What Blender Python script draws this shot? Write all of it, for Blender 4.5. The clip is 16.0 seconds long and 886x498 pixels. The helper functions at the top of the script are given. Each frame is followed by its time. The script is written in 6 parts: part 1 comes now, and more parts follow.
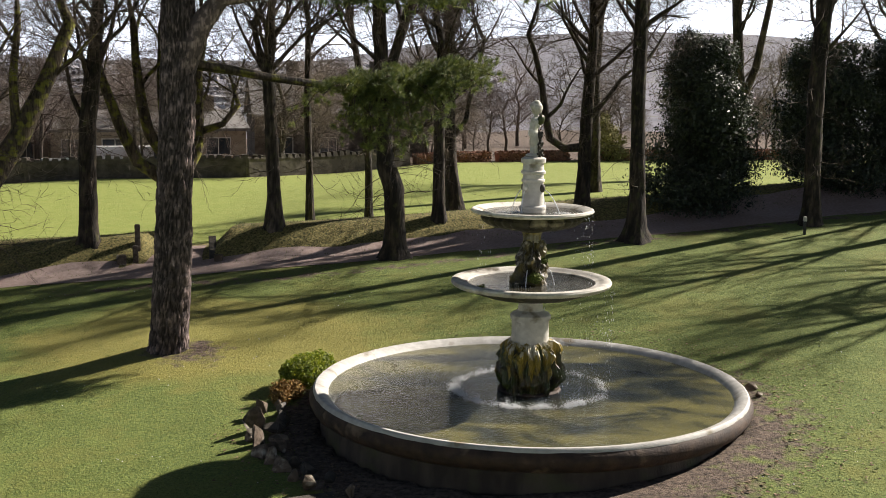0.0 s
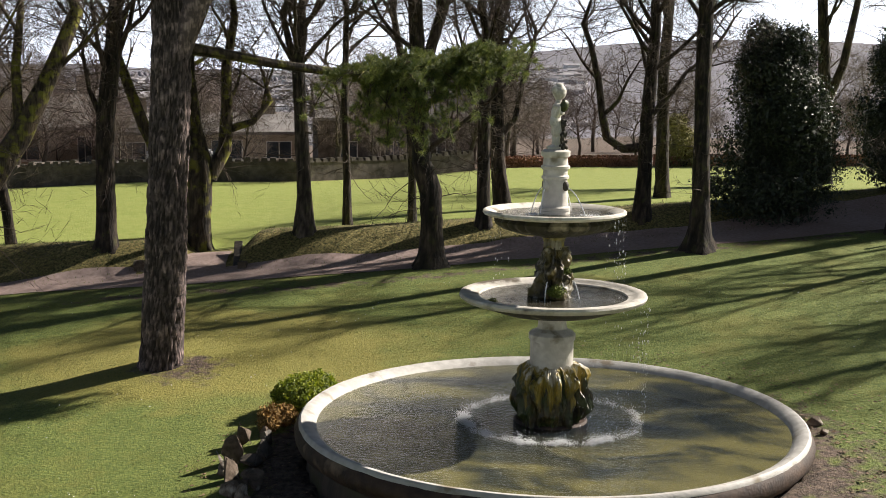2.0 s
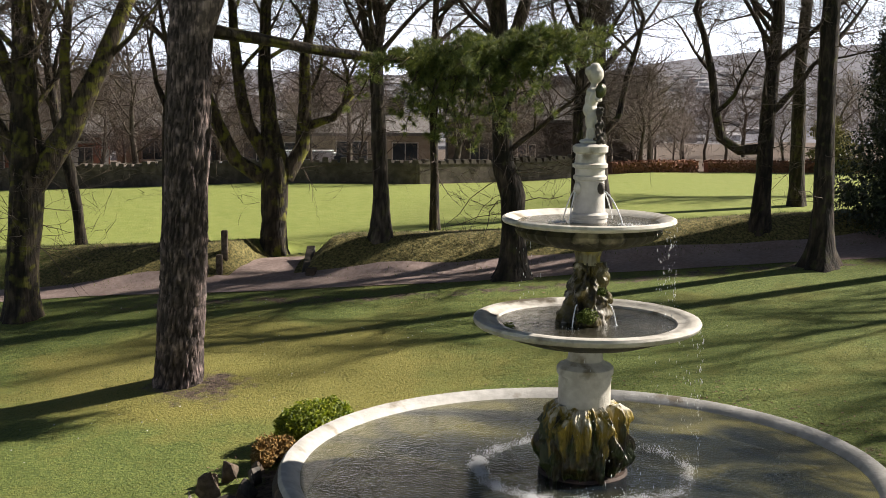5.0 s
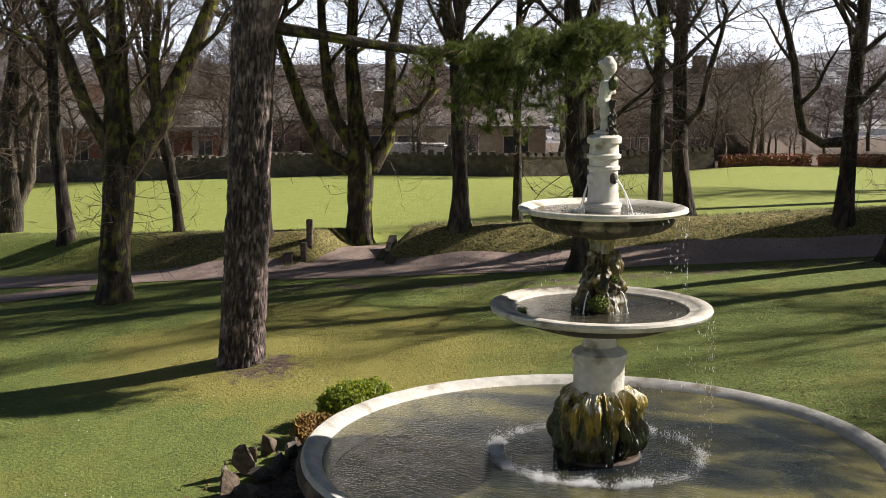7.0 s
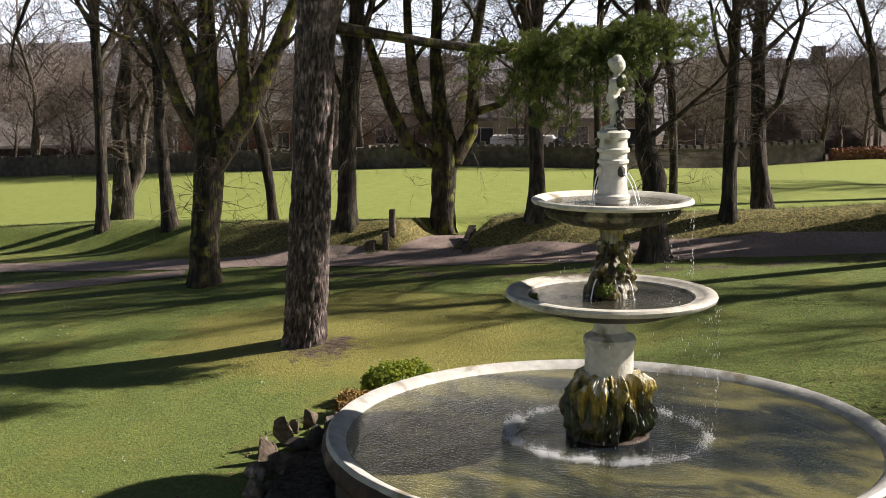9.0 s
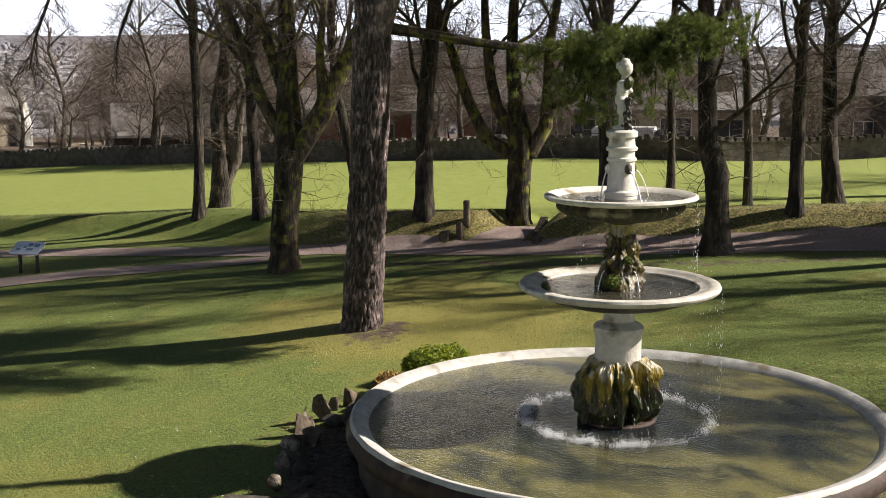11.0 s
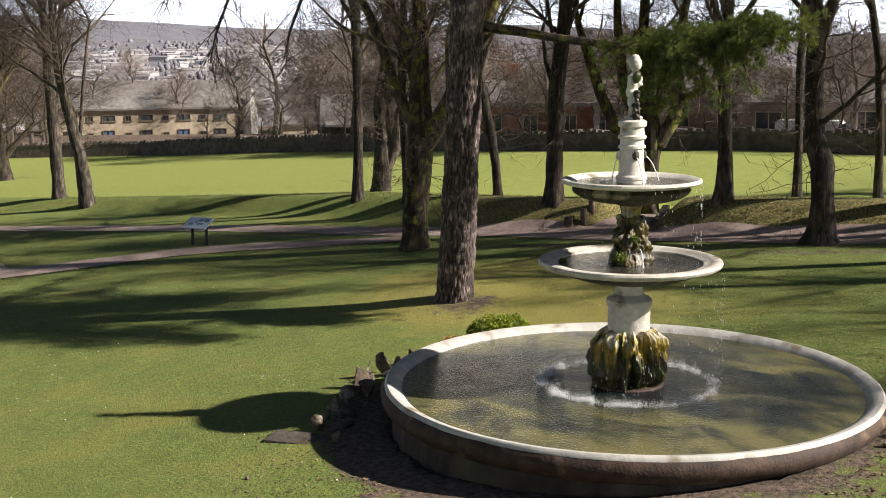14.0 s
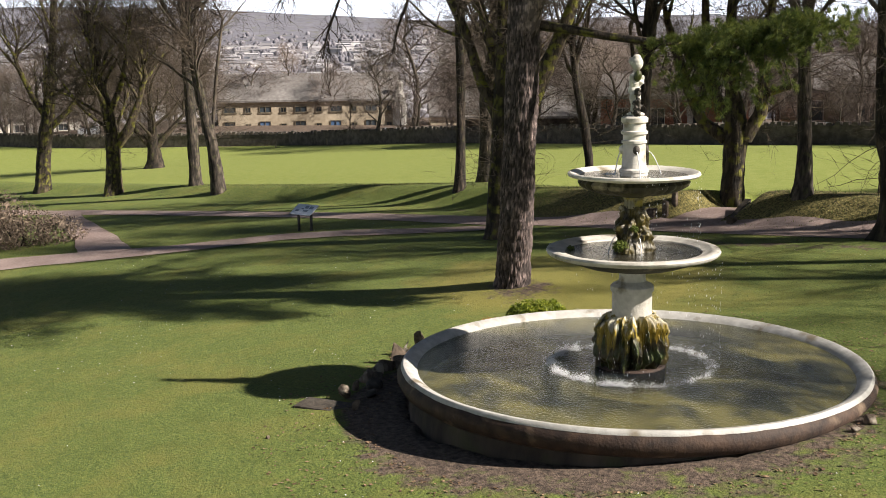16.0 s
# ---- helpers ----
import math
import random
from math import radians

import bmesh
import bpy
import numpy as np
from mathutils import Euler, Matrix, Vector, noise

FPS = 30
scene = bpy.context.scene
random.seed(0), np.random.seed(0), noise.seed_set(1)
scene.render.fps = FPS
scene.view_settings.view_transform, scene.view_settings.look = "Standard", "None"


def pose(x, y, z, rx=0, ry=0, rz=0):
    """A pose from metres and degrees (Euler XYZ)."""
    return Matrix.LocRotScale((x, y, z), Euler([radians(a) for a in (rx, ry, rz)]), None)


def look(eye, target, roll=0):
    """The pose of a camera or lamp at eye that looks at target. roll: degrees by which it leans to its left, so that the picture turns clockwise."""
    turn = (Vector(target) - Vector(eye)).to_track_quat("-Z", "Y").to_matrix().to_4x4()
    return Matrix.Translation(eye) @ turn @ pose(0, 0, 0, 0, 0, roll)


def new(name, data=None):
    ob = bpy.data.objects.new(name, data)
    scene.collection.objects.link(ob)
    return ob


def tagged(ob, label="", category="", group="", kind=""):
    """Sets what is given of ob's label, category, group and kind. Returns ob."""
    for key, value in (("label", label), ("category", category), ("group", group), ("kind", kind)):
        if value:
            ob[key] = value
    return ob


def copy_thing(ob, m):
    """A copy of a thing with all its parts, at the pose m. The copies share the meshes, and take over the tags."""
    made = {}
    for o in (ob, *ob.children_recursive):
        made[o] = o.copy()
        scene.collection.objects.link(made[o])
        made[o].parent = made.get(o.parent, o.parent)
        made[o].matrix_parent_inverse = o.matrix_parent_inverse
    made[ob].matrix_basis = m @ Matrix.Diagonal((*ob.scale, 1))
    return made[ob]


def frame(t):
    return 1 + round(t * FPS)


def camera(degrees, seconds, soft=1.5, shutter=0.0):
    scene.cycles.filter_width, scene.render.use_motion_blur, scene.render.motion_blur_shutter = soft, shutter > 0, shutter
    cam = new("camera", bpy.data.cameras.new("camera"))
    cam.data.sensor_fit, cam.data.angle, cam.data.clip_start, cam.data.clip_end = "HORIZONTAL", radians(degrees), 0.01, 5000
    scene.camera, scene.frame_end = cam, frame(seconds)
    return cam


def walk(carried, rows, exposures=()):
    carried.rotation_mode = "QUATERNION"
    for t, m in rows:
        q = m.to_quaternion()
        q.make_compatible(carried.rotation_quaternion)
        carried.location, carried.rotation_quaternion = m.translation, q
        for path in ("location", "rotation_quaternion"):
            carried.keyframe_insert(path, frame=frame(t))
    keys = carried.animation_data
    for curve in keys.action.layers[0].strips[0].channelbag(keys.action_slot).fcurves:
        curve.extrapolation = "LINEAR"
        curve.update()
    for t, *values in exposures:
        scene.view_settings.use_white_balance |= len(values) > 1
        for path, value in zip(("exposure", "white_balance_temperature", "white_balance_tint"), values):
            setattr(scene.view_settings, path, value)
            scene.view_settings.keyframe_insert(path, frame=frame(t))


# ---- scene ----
cam = camera(40.5, 16.0, soft=0.9)
# seconds, eye x y z, yaw, pitch, roll
PATH = [
    (0.0, 1.708, -23.198, 6.718, 8.565, -8.378, -0.548),
    (0.5, 1.959, -22.443, 6.563, 9.583, -8.228, -0.518),
    (1.0, 2.173, -21.597, 6.430, 10.637, -8.116, -0.489),
    (1.5, 2.386, -20.691, 6.317, 11.726, -8.031, -0.466),
    (2.0, 2.597, -19.791, 6.221, 12.862, -7.963, -0.453),
    (2.5, 2.809, -19.004, 6.118, 14.095, -7.893, -0.446),
    (3.0, 2.997, -18.224, 6.033, 15.358, -7.825, -0.446),
    (3.5, 3.168, -17.450, 5.960, 16.664, -7.775, -0.451),
    (4.0, 3.364, -16.716, 5.899, 17.975, -7.737, -0.464),
    (6.5, 5.251, -15.830, 5.889, 25.782, -8.018, -0.386),
    (7.0, 5.753, -15.954, 5.896, 27.473, -8.116, -0.268),
    (7.5, 6.273, -15.978, 5.935, 29.197, -8.219, -0.167),
    (8.0, 6.799, -15.987, 5.955, 30.930, -8.341, -0.086),
    (8.5, 7.289, -15.973, 5.985, 32.533, -8.446, -0.021),
    (9.0, 7.812, -16.010, 6.006, 34.074, -8.538, 0.040),
    (11.5, 10.498, -15.903, 6.249, 41.911, -9.139, 0.330),
    (12.0, 11.141, -15.817, 6.234, 43.633, -9.173, 0.396),
    (12.5, 11.782, -15.653, 6.249, 45.519, -9.239, 0.435),
    (13.0, 12.495, -15.508, 6.262, 47.540, -9.308, 0.447),
    (13.5, 13.266, -15.372, 6.293, 49.582, -9.351, 0.428),
    (14.0, 14.012, -15.169, 6.290, 51.637, -9.375, 0.423),
    (14.5, 14.765, -14.910, 6.293, 53.690, -9.401, 0.437),
    (15.0, 15.513, -14.614, 6.312, 55.712, -9.445, 0.479),
    (15.5, 16.254, -14.247, 6.356, 57.762, -9.550, 0.565),
    (16.0, 16.952, -13.811, 6.435, 59.821, -9.705, 0.684),
]
walk(cam, [(t, pose(x, y, z, 90 + pitch, roll, yaw)) for t, x, y, z, yaw, pitch, roll in PATH])

# ---- light ----
SUN = Vector((0.637, 0.533, 0.556)).normalized()  # towards the sun
world = bpy.data.worlds.new("world")
scene.world = world
world.use_nodes = True
sky = world.node_tree.nodes.new("ShaderNodeTexSky")
sky.sky_type, sky.sun_disc = "NISHITA", False
sky.sun_elevation, sky.sun_rotation = math.asin(SUN.z), math.atan2(SUN.x, SUN.y)
sky.air_density, sky.dust_density, sky.ozone_density = 1.0, 0.6, 1.0
wn, wl = world.node_tree.nodes, world.node_tree.links
back = wn["Background"]
back.inputs["Strength"].default_value = 0.0215
# bright haze low over the horizon
co, sep, inv, powr, haze = wn.new("ShaderNodeTexCoord"), wn.new("ShaderNodeSeparateXYZ"), wn.new("ShaderNodeMath"), wn.new("ShaderNodeMath"), wn.new("ShaderNodeMix")
inv.operation, powr.operation, haze.data_type = "SUBTRACT", "POWER", "RGBA"
inv.inputs[0].default_value, inv.use_clamp, powr.inputs[1].default_value = 1.0, True, 11.0
haze.inputs[7].default_value = (66, 71, 82, 1)
wl.new(co.outputs["Generated"], sep.inputs[0]), wl.new(sep.outputs[2], inv.inputs[1]), wl.new(inv.outputs[0], powr.inputs[0])
wl.new(powr.outputs[0], haze.inputs[0]), wl.new(sky.outputs[0], haze.inputs[6]), wl.new(haze.outputs[2], back.inputs["Color"])
sun_data = bpy.data.lights.new("sun", "SUN")
sun_data.energy, sun_data.angle, sun_data.color = 5.9, radians(0.9), (1.0, 0.905, 0.80)
sun = new("sun", sun_data)
sun.matrix_world = look(SUN * 100, (0, 0, 0))
scene.view_settings.exposure = 0.80

# ---- materials ----


def material(name, dark, light, rough=0.85, scale=6.0, bump=0.3, bump_scale=None, third=None, third_at=0.62, metal=0.0, stretch=(1, 1, 1), island=0.0, coarse=0.15, depth=0.02):
    """Two colours mixed by noise at two sizes, a third in patches, and a fine relief."""
    m = bpy.data.materials.new(name)
    m.use_nodes = True
    t = m.node_tree
    n, l = t.nodes, t.links
    b = n["Principled BSDF"]
    b.inputs["Roughness"].default_value, b.inputs["Metallic"].default_value = rough, metal
    geo = n.new("ShaderNodeNewGeometry")
    mp = n.new("ShaderNodeMapping")
    mp.inputs["Scale"].default_value = stretch
    l.new(geo.outputs["Position"], mp.inputs["Vector"])
    fine, broad = n.new("ShaderNodeTexNoise"), n.new("ShaderNodeTexNoise")
    fine.inputs["Scale"].default_value, broad.inputs["Scale"].default_value = scale, scale * coarse
    fine.inputs["Detail"].default_value, broad.inputs["Detail"].default_value = 6, 3
    l.new(mp.outputs[0], fine.inputs["Vector"]), l.new(geo.outputs["Position"], broad.inputs["Vector"])
    add = n.new("ShaderNodeMath")
    add.operation = "MULTIPLY_ADD"
    add.inputs[1].default_value = 0.5
    half = n.new("ShaderNodeMath")
    half.operation = "MULTIPLY"
    half.inputs[1].default_value = 0.38
    l.new(broad.outputs[0], half.inputs[0]), l.new(fine.outputs[0], add.inputs[0]), l.new(half.outputs[0], add.inputs[2])
    value = add.outputs[0]
    if island:
        info = n.new("ShaderNodeNewGeometry")
        more = n.new("ShaderNodeMath")
        more.operation = "MULTIPLY_ADD"
        more.inputs[1].default_value = island
        l.new(info.outputs["Random Per Island"], more.inputs[0]), l.new(value, more.inputs[2])
        less = n.new("ShaderNodeMath")
        less.operation = "SUBTRACT"
        less.inputs[1].default_value = island / 2
        l.new(more.outputs[0], less.inputs[0])
        value = less.outputs[0]
    ramp = n.new("ShaderNodeValToRGB")
    ramp.color_ramp.elements[0].position, ramp.color_ramp.elements[1].position = 0.36, 0.64
    ramp.color_ramp.elements[0].color, ramp.color_ramp.elements[1].color = (*dark, 1), (*light, 1)
    l.new(value, ramp.inputs[0])
    colour = ramp.outputs[0]
    if third:
        spots = n.new("ShaderNodeTexNoise")
        spots.inputs["Scale"].default_value, spots.inputs["Detail"].default_value = scale * 0.35, 5
        l.new(geo.outputs["Position"], spots.inputs["Vector"])
        cut = n.new("ShaderNodeValToRGB")
        cut.color_ramp.elements[0].position, cut.color_ramp.elements[1].position = third_at - 0.06, third_at + 0.06
        l.new(spots.outputs[0], cut.inputs[0])
        mix = n.new("ShaderNodeMix")
        mix.data_type = "RGBA"
        mix.inputs["B"].default_value = (*third, 1)
        mix.inputs[7].default_value = (*third, 1)
        l.new(cut.outputs[0], mix.inputs[0]), l.new(colour, mix.inputs[6])
        colour = mix.outputs[2]
    l.new(colour, b.inputs["Base Color"])
    if bump:
        bp = n.new("ShaderNodeBump")
        bp.inputs["Strength"].default_value, bp.inputs["Distance"].default_value = bump, depth
        relief = n.new("ShaderNodeTexNoise")
        relief.inputs["Scale"].default_value, relief.inputs["Detail"].default_value = bump_scale or scale * 3, 6
        l.new(mp.outputs[0], relief.inputs["Vector"])
        l.new(relief.outputs[0], bp.inputs["Height"]), l.new(bp.outputs[0], b.inputs["Normal"])
    return m


def bark_material(name, crack, plate, tint, tint_at=0.62, scale=8.0):
    """Bark whose cracks are dark where the relief is deep."""
    m = material(name, crack, plate, 0.92, scale, 1.0, scale * 1.6, stretch=(1, 1, 0.25), depth=0.04, third=tint, third_at=tint_at)
    n, l = m.node_tree.nodes, m.node_tree.links
    b = n["Principled BSDF"]
    colour = b.inputs["Base Color"].links[0].from_socket
    at, mix = n.new("ShaderNodeAttribute"), n.new("ShaderNodeMix")
    at.attribute_name, mix.data_type = "relief", "RGBA"
    mix.inputs[6].default_value = (*[c * 0.35 for c in crack], 1)
    l.new(at.outputs["Fac"], mix.inputs[0]), l.new(colour, mix.inputs[7]), l.new(mix.outputs[2], b.inputs["Base Color"])
    return m


PINE_BARK = bark_material("pine_bark", (0.030, 0.021, 0.019), (0.55, 0.42, 0.39), (0.10, 0.078, 0.074), 0.52, 15.0)
BARK = bark_material("bark", (0.016, 0.012, 0.009), (0.135, 0.10, 0.072), (0.075, 0.075, 0.026), 0.62, 11.0)
MOSSY = bark_material("mossy_bark", (0.018, 0.013, 0.009), (0.17, 0.13, 0.085), (0.17, 0.165, 0.026), 0.56, 11.0)
PALE_BARK = bark_material("grey_bark", (0.03, 0.024, 0.019), (0.20, 0.16, 0.125), (0.11, 0.105, 0.05), 0.62, 11.0)
TWIG = material("twig", (0.045, 0.033, 0.025), (0.18, 0.138, 0.10), 0.9, 5, 0)
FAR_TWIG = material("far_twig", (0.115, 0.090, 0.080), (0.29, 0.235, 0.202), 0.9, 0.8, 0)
NEEDLES = material("needles", (0.062, 0.092, 0.028), (0.275, 0.31, 0.088), 0.55, 3, 0, island=0.35)
HOLLY = material("holly_leaves", (0.012, 0.020, 0.010), (0.058, 0.078, 0.038), 0.42, 3, 0, island=0.3)
BUSH = material("box_leaves", (0.11, 0.15, 0.014), (0.36, 0.40, 0.04), 0.6, 8, 0, island=0.3)
WILLOW = material("willow_twigs", (0.16, 0.15, 0.05), (0.36, 0.33, 0.13), 0.9, 8, 0, island=0.3)
THICKET = material("brown_twigs", (0.095, 0.072, 0.052), (0.27, 0.205, 0.15), 0.9, 8, 0, island=0.4)
DRY = material("dry_shrub", (0.17, 0.10, 0.028), (0.42, 0.26, 0.075), 0.9, 8, 0, island=0.3)
def ground_material():
    """Lawn, bank turf, bare soil and field grass, mixed by soft-edged masks that the ground carries."""
    m = bpy.data.materials.new("park_ground")
    m.use_nodes = True
    n, l = m.node_tree.nodes, m.node_tree.links
    b = n["Principled BSDF"]
    b.inputs["Roughness"].default_value = 0.95
    geo = n.new("ShaderNodeNewGeometry")

    def tone(scale, detail, lo, hi, stops):
        t, r = n.new("ShaderNodeTexNoise"), n.new("ShaderNodeValToRGB")
        t.inputs["Scale"].default_value, t.inputs["Detail"].default_value, t.inputs["Roughness"].default_value = scale, detail, 0.65
        l.new(geo.outputs["Position"], t.inputs["Vector"]), l.new(t.outputs[0], r.inputs[0])
        r.color_ramp.elements[0].position, r.color_ramp.elements[1].position = lo, hi
        r.color_ramp.elements[0].color, r.color_ramp.elements[1].color = (*stops[0], 1), (*stops[1], 1)
        return r.outputs[0], t.outputs[0]

    def blend(fac, a, c):
        x = n.new("ShaderNodeMix")
        x.data_type = "RGBA"
        l.new(fac, x.inputs[0]), l.new(a, x.inputs[6]), l.new(c, x.inputs[7])
        return x.outputs[2]

    def soft(mask, grain, amount=0.9):
        u, v = n.new("ShaderNodeMath"), n.new("ShaderNodeMapRange")
        u.operation = "MULTIPLY_ADD"
        u.inputs[1].default_value = amount
        l.new(grain, u.inputs[0]), l.new(mask, u.inputs[2])
        v.inputs["From Min"].default_value, v.inputs["From Max"].default_value = 0.5 + amount * 0.5 - 0.13, 0.5 + amount * 0.5 + 0.13
        l.new(u.outputs[0], v.inputs["Value"])
        return v.outputs[0]

    at = n.new("ShaderNodeAttribute")
    at.attribute_name = "cover"
    sep = n.new("ShaderNodeSeparateColor")
    l.new(at.outputs["Color"], sep.inputs[0])
    lawn, fine = tone(17, 8, 0.33, 0.69, ((0.048, 0.086, 0.013), (0.200, 0.243, 0.047)))
    dry, broad = tone(0.42, 5, 0.50, 0.66, ((0, 0, 0), (1, 1, 1)))
    straw, _ = tone(30, 6, 0.35, 0.65, ((0.16, 0.155, 0.026), (0.29, 0.262, 0.062)))
    half = n.new("ShaderNodeMath")
    half.operation = "MULTIPLY"
    half.inputs[1].default_value = 0.5
    l.new(dry, half.inputs[0])
    lush, _ = tone(24, 6, 0.30, 0.72, ((0.038, 0.071, 0.010), (0.145, 0.178, 0.024)))
    clump, _ = tone(1.7, 7, 0.42, 0.62, ((0, 0, 0), (0.62, 0.62, 0.62)))
    tuft, _ = tone(6.5, 7, 0.50, 0.66, ((0, 0, 0), (0.55, 0.55, 0.55)))
    pale, _ = tone(30, 5, 0.30, 0.72, ((0.118, 0.150, 0.027), (0.278, 0.298, 0.072)))
    col = blend(half.outputs[0], blend(tuft, blend(clump, lawn, lush), pale), straw)
    worn = n.new("ShaderNodeMath")
    worn.operation = "MULTIPLY"
    worn.inputs[1].default_value = 0.85
    l.new(at.outputs["Alpha"], worn.inputs[0])
    col = blend(soft(worn.outputs[0], broad, 0.8), col, straw)
    bank, mid = tone(13, 9, 0.38, 0.64, ((0.045, 0.048, 0.011), (0.30, 0.25, 0.088)))
    col = blend(soft(sep.outputs[1], mid), col, bank)
    soil, rough = tone(9, 9, 0.34, 0.68, ((0.022, 0.014, 0.010), (0.205, 0.148, 0.110)))
    _, patch = tone(2.2, 7, 0.4, 0.6, ((0, 0, 0), (1, 1, 1)))
    col = blend(soft(sep.outputs[0], patch, 1.5), col, soil)
    field, _ = tone(2.5, 8, 0.3, 0.7, ((0.180, 0.230, 0.036), (0.250, 0.280, 0.066)))
    col = blend(sep.outputs[2], col, field)
    l.new(col, b.inputs["Base Color"])
    bp = n.new("ShaderNodeBump")
    bp.inputs["Strength"].default_value, bp.inputs["Distance"].default_value = 1.0, 0.04
    l.new(fine, bp.inputs["Height"]), l.new(bp.outputs[0], b.inputs["Normal"])
    return m


GROUND = ground_material()
GRASS = material("grass_blades", (0.068, 0.098, 0.015), (0.205, 0.222, 0.043), 0.85, 9, 0, island=0.4)
TARMAC = material("path_tarmac", (0.27, 0.20, 0.180), (0.44, 0.345, 0.315), 0.9, 10, 0.3, 60, coarse=0.06)
STONE = material("pale_stone", (0.50, 0.475, 0.42), (0.78, 0.755, 0.69), 0.7, 7, 0.35, 25, third=(0.24, 0.205, 0.14), third_at=0.62)
BOWL_STONE = material("bowl_stone", (0.42, 0.395, 0.35), (0.70, 0.68, 0.62), 0.65, 5, 0.4, 25, third=(0.10, 0.082, 0.055), third_at=0.58)
RIM = material("rim_stone", (0.41, 0.40, 0.375), (0.61, 0.60, 0.57), 0.65, 6, 0.4, 25, third=(0.24, 0.205, 0.15), third_at=0.66, coarse=0.25)
# Brown stain, made darker again for the shade on the basin's outer side.
STAINED_SHADED = material("stained_shaded_stone", (0.020, 0.011, 0.008), (0.088, 0.050, 0.031), 0.75, 5, 0.5, 22, third=(0.19, 0.135, 0.09), third_at=0.63, coarse=0.3)
# Pale plinth painted dark: the shade below the moulding is in the colour.
PLINTH = material("shaded_plinth_stone", (0.028, 0.021, 0.015), (0.13, 0.10, 0.073), 0.8, 3, 0.4, 20, third=(0.06, 0.06, 0.025), third_at=0.58, stretch=(1, 1, 0.35))
def rockwork_material():
    """Wet tufa: dark moss below, ochre and lime streaks that run down from the top."""
    m = material("rockwork", (0.009, 0.008, 0.005), (0.10, 0.078, 0.016), 0.38, 9, 0.9, 18, third=(0.035, 0.050, 0.009), third_at=0.50, stretch=(1, 1, 0.22), coarse=0.25, depth=0.05)
    n, l = m.node_tree.nodes, m.node_tree.links
    b = n["Principled BSDF"]
    geo, mp, sep = n.new("ShaderNodeNewGeometry"), n.new("ShaderNodeMapping"), n.new("ShaderNodeSeparateXYZ")
    mp.inputs["Scale"].default_value = (1, 1, 0.10)
    l.new(geo.outputs["Position"], mp.inputs["Vector"]), l.new(geo.outputs["Position"], sep.inputs[0])
    colour = b.inputs["Base Color"].links[0].from_socket
    for scale, reach, low, high, tone in ((6.5, 2.6, 2.34, 2.62, (0.27, 0.20, 0.024)), (7.0, 1.7, 2.20, 2.40, (0.58, 0.545, 0.44))):
        streak, add, cut, mix = n.new("ShaderNodeTexNoise"), n.new("ShaderNodeMath"), n.new("ShaderNodeMapRange"), n.new("ShaderNodeMix")
        streak.inputs["Scale"].default_value, streak.inputs["Detail"].default_value = scale, 5
        add.operation, mix.data_type = "MULTIPLY_ADD", "RGBA"
        add.inputs[1].default_value = reach
        cut.inputs["From Min"].default_value, cut.inputs["From Max"].default_value = low, high
        l.new(mp.outputs[0], streak.inputs["Vector"]), l.new(streak.outputs[0], add.inputs[0]), l.new(sep.outputs[2], add.inputs[2])
        l.new(add.outputs[0], cut.inputs["Value"]), l.new(cut.outputs[0], mix.inputs[0]), l.new(colour, mix.inputs[6])
        mix.inputs[7].default_value = (*tone, 1)
        colour = mix.outputs[2]
    l.new(colour, b.inputs["Base Color"])
    return m


ROCKWORK = rockwork_material()
MOSS_STONE = material("mossy_stone", (0.010, 0.009, 0.005), (0.25, 0.170, 0.022), 0.35, 9, 0.9, 16, third=(0.050, 0.062, 0.010), third_at=0.50, stretch=(1, 1, 0.16), coarse=0.25, depth=0.06)
STEM = material("stem_stone", (0.012, 0.010, 0.006), (0.19, 0.15, 0.035), 0.4, 9, 0.9, 14, third=(0.52, 0.49, 0.42), third_at=0.60, stretch=(1, 1, 0.5), coarse=0.3, depth=0.05)
LIME = material("limed_rock", (0.06, 0.050, 0.016), (0.68, 0.64, 0.50), 0.5, 9, 0.9, 16, third=(0.30, 0.24, 0.03), third_at=0.50, stretch=(1, 1, 0.14), coarse=0.3, depth=0.05)
# Dark algae stain; on the middle bowl it also paints in the shade.
STAINED_SHADED_BOWL = material("stained_shaded_bowl", (0.012, 0.011, 0.006), (0.085, 0.075, 0.032), 0.6, 5, 0.6, 16, third=(0.34, 0.30, 0.20), third_at=0.66, stretch=(1, 1, 0.4))
# Dark stone; also stands in for shade on the slab and some rockery stones.
DARK_AND_SHADED_STONE = material("dark_and_shaded_stone", (0.03, 0.026, 0.02), (0.12, 0.10, 0.08), 0.7, 9, 0.6, 20)
MOSS = material("moss", (0.06, 0.09, 0.012), (0.20, 0.24, 0.02), 0.9, 20, 0.6, 60)
POOL = material("pool_floor", (0.16, 0.150, 0.060), (0.44, 0.385, 0.165), 0.9, 1.6, 0.2, 10, third=(0.075, 0.080, 0.040), third_at=0.57, coarse=0.5)
WALLSTONE = material("wall_stone", (0.060, 0.050, 0.042), (0.19, 0.165, 0.138), 0.9, 3, 0.5, 8)
YELLOWSTONE = material("house_stone", (0.33, 0.275, 0.20), (0.50, 0.43, 0.33), 0.9, 2.5, 0.3, 8)
REDBRICK = material("red_brick", (0.28, 0.10, 0.06), (0.42, 0.17, 0.11), 0.9, 3, 0.3, 10)
SLATE = material("roof_slate", (0.15, 0.14, 0.135), (0.27, 0.255, 0.245), 0.7, 3, 0.3, 10)
PALE = material("pale_plaster", (0.60, 0.57, 0.52), (0.78, 0.76, 0.72), 0.8, 3, 0.1)
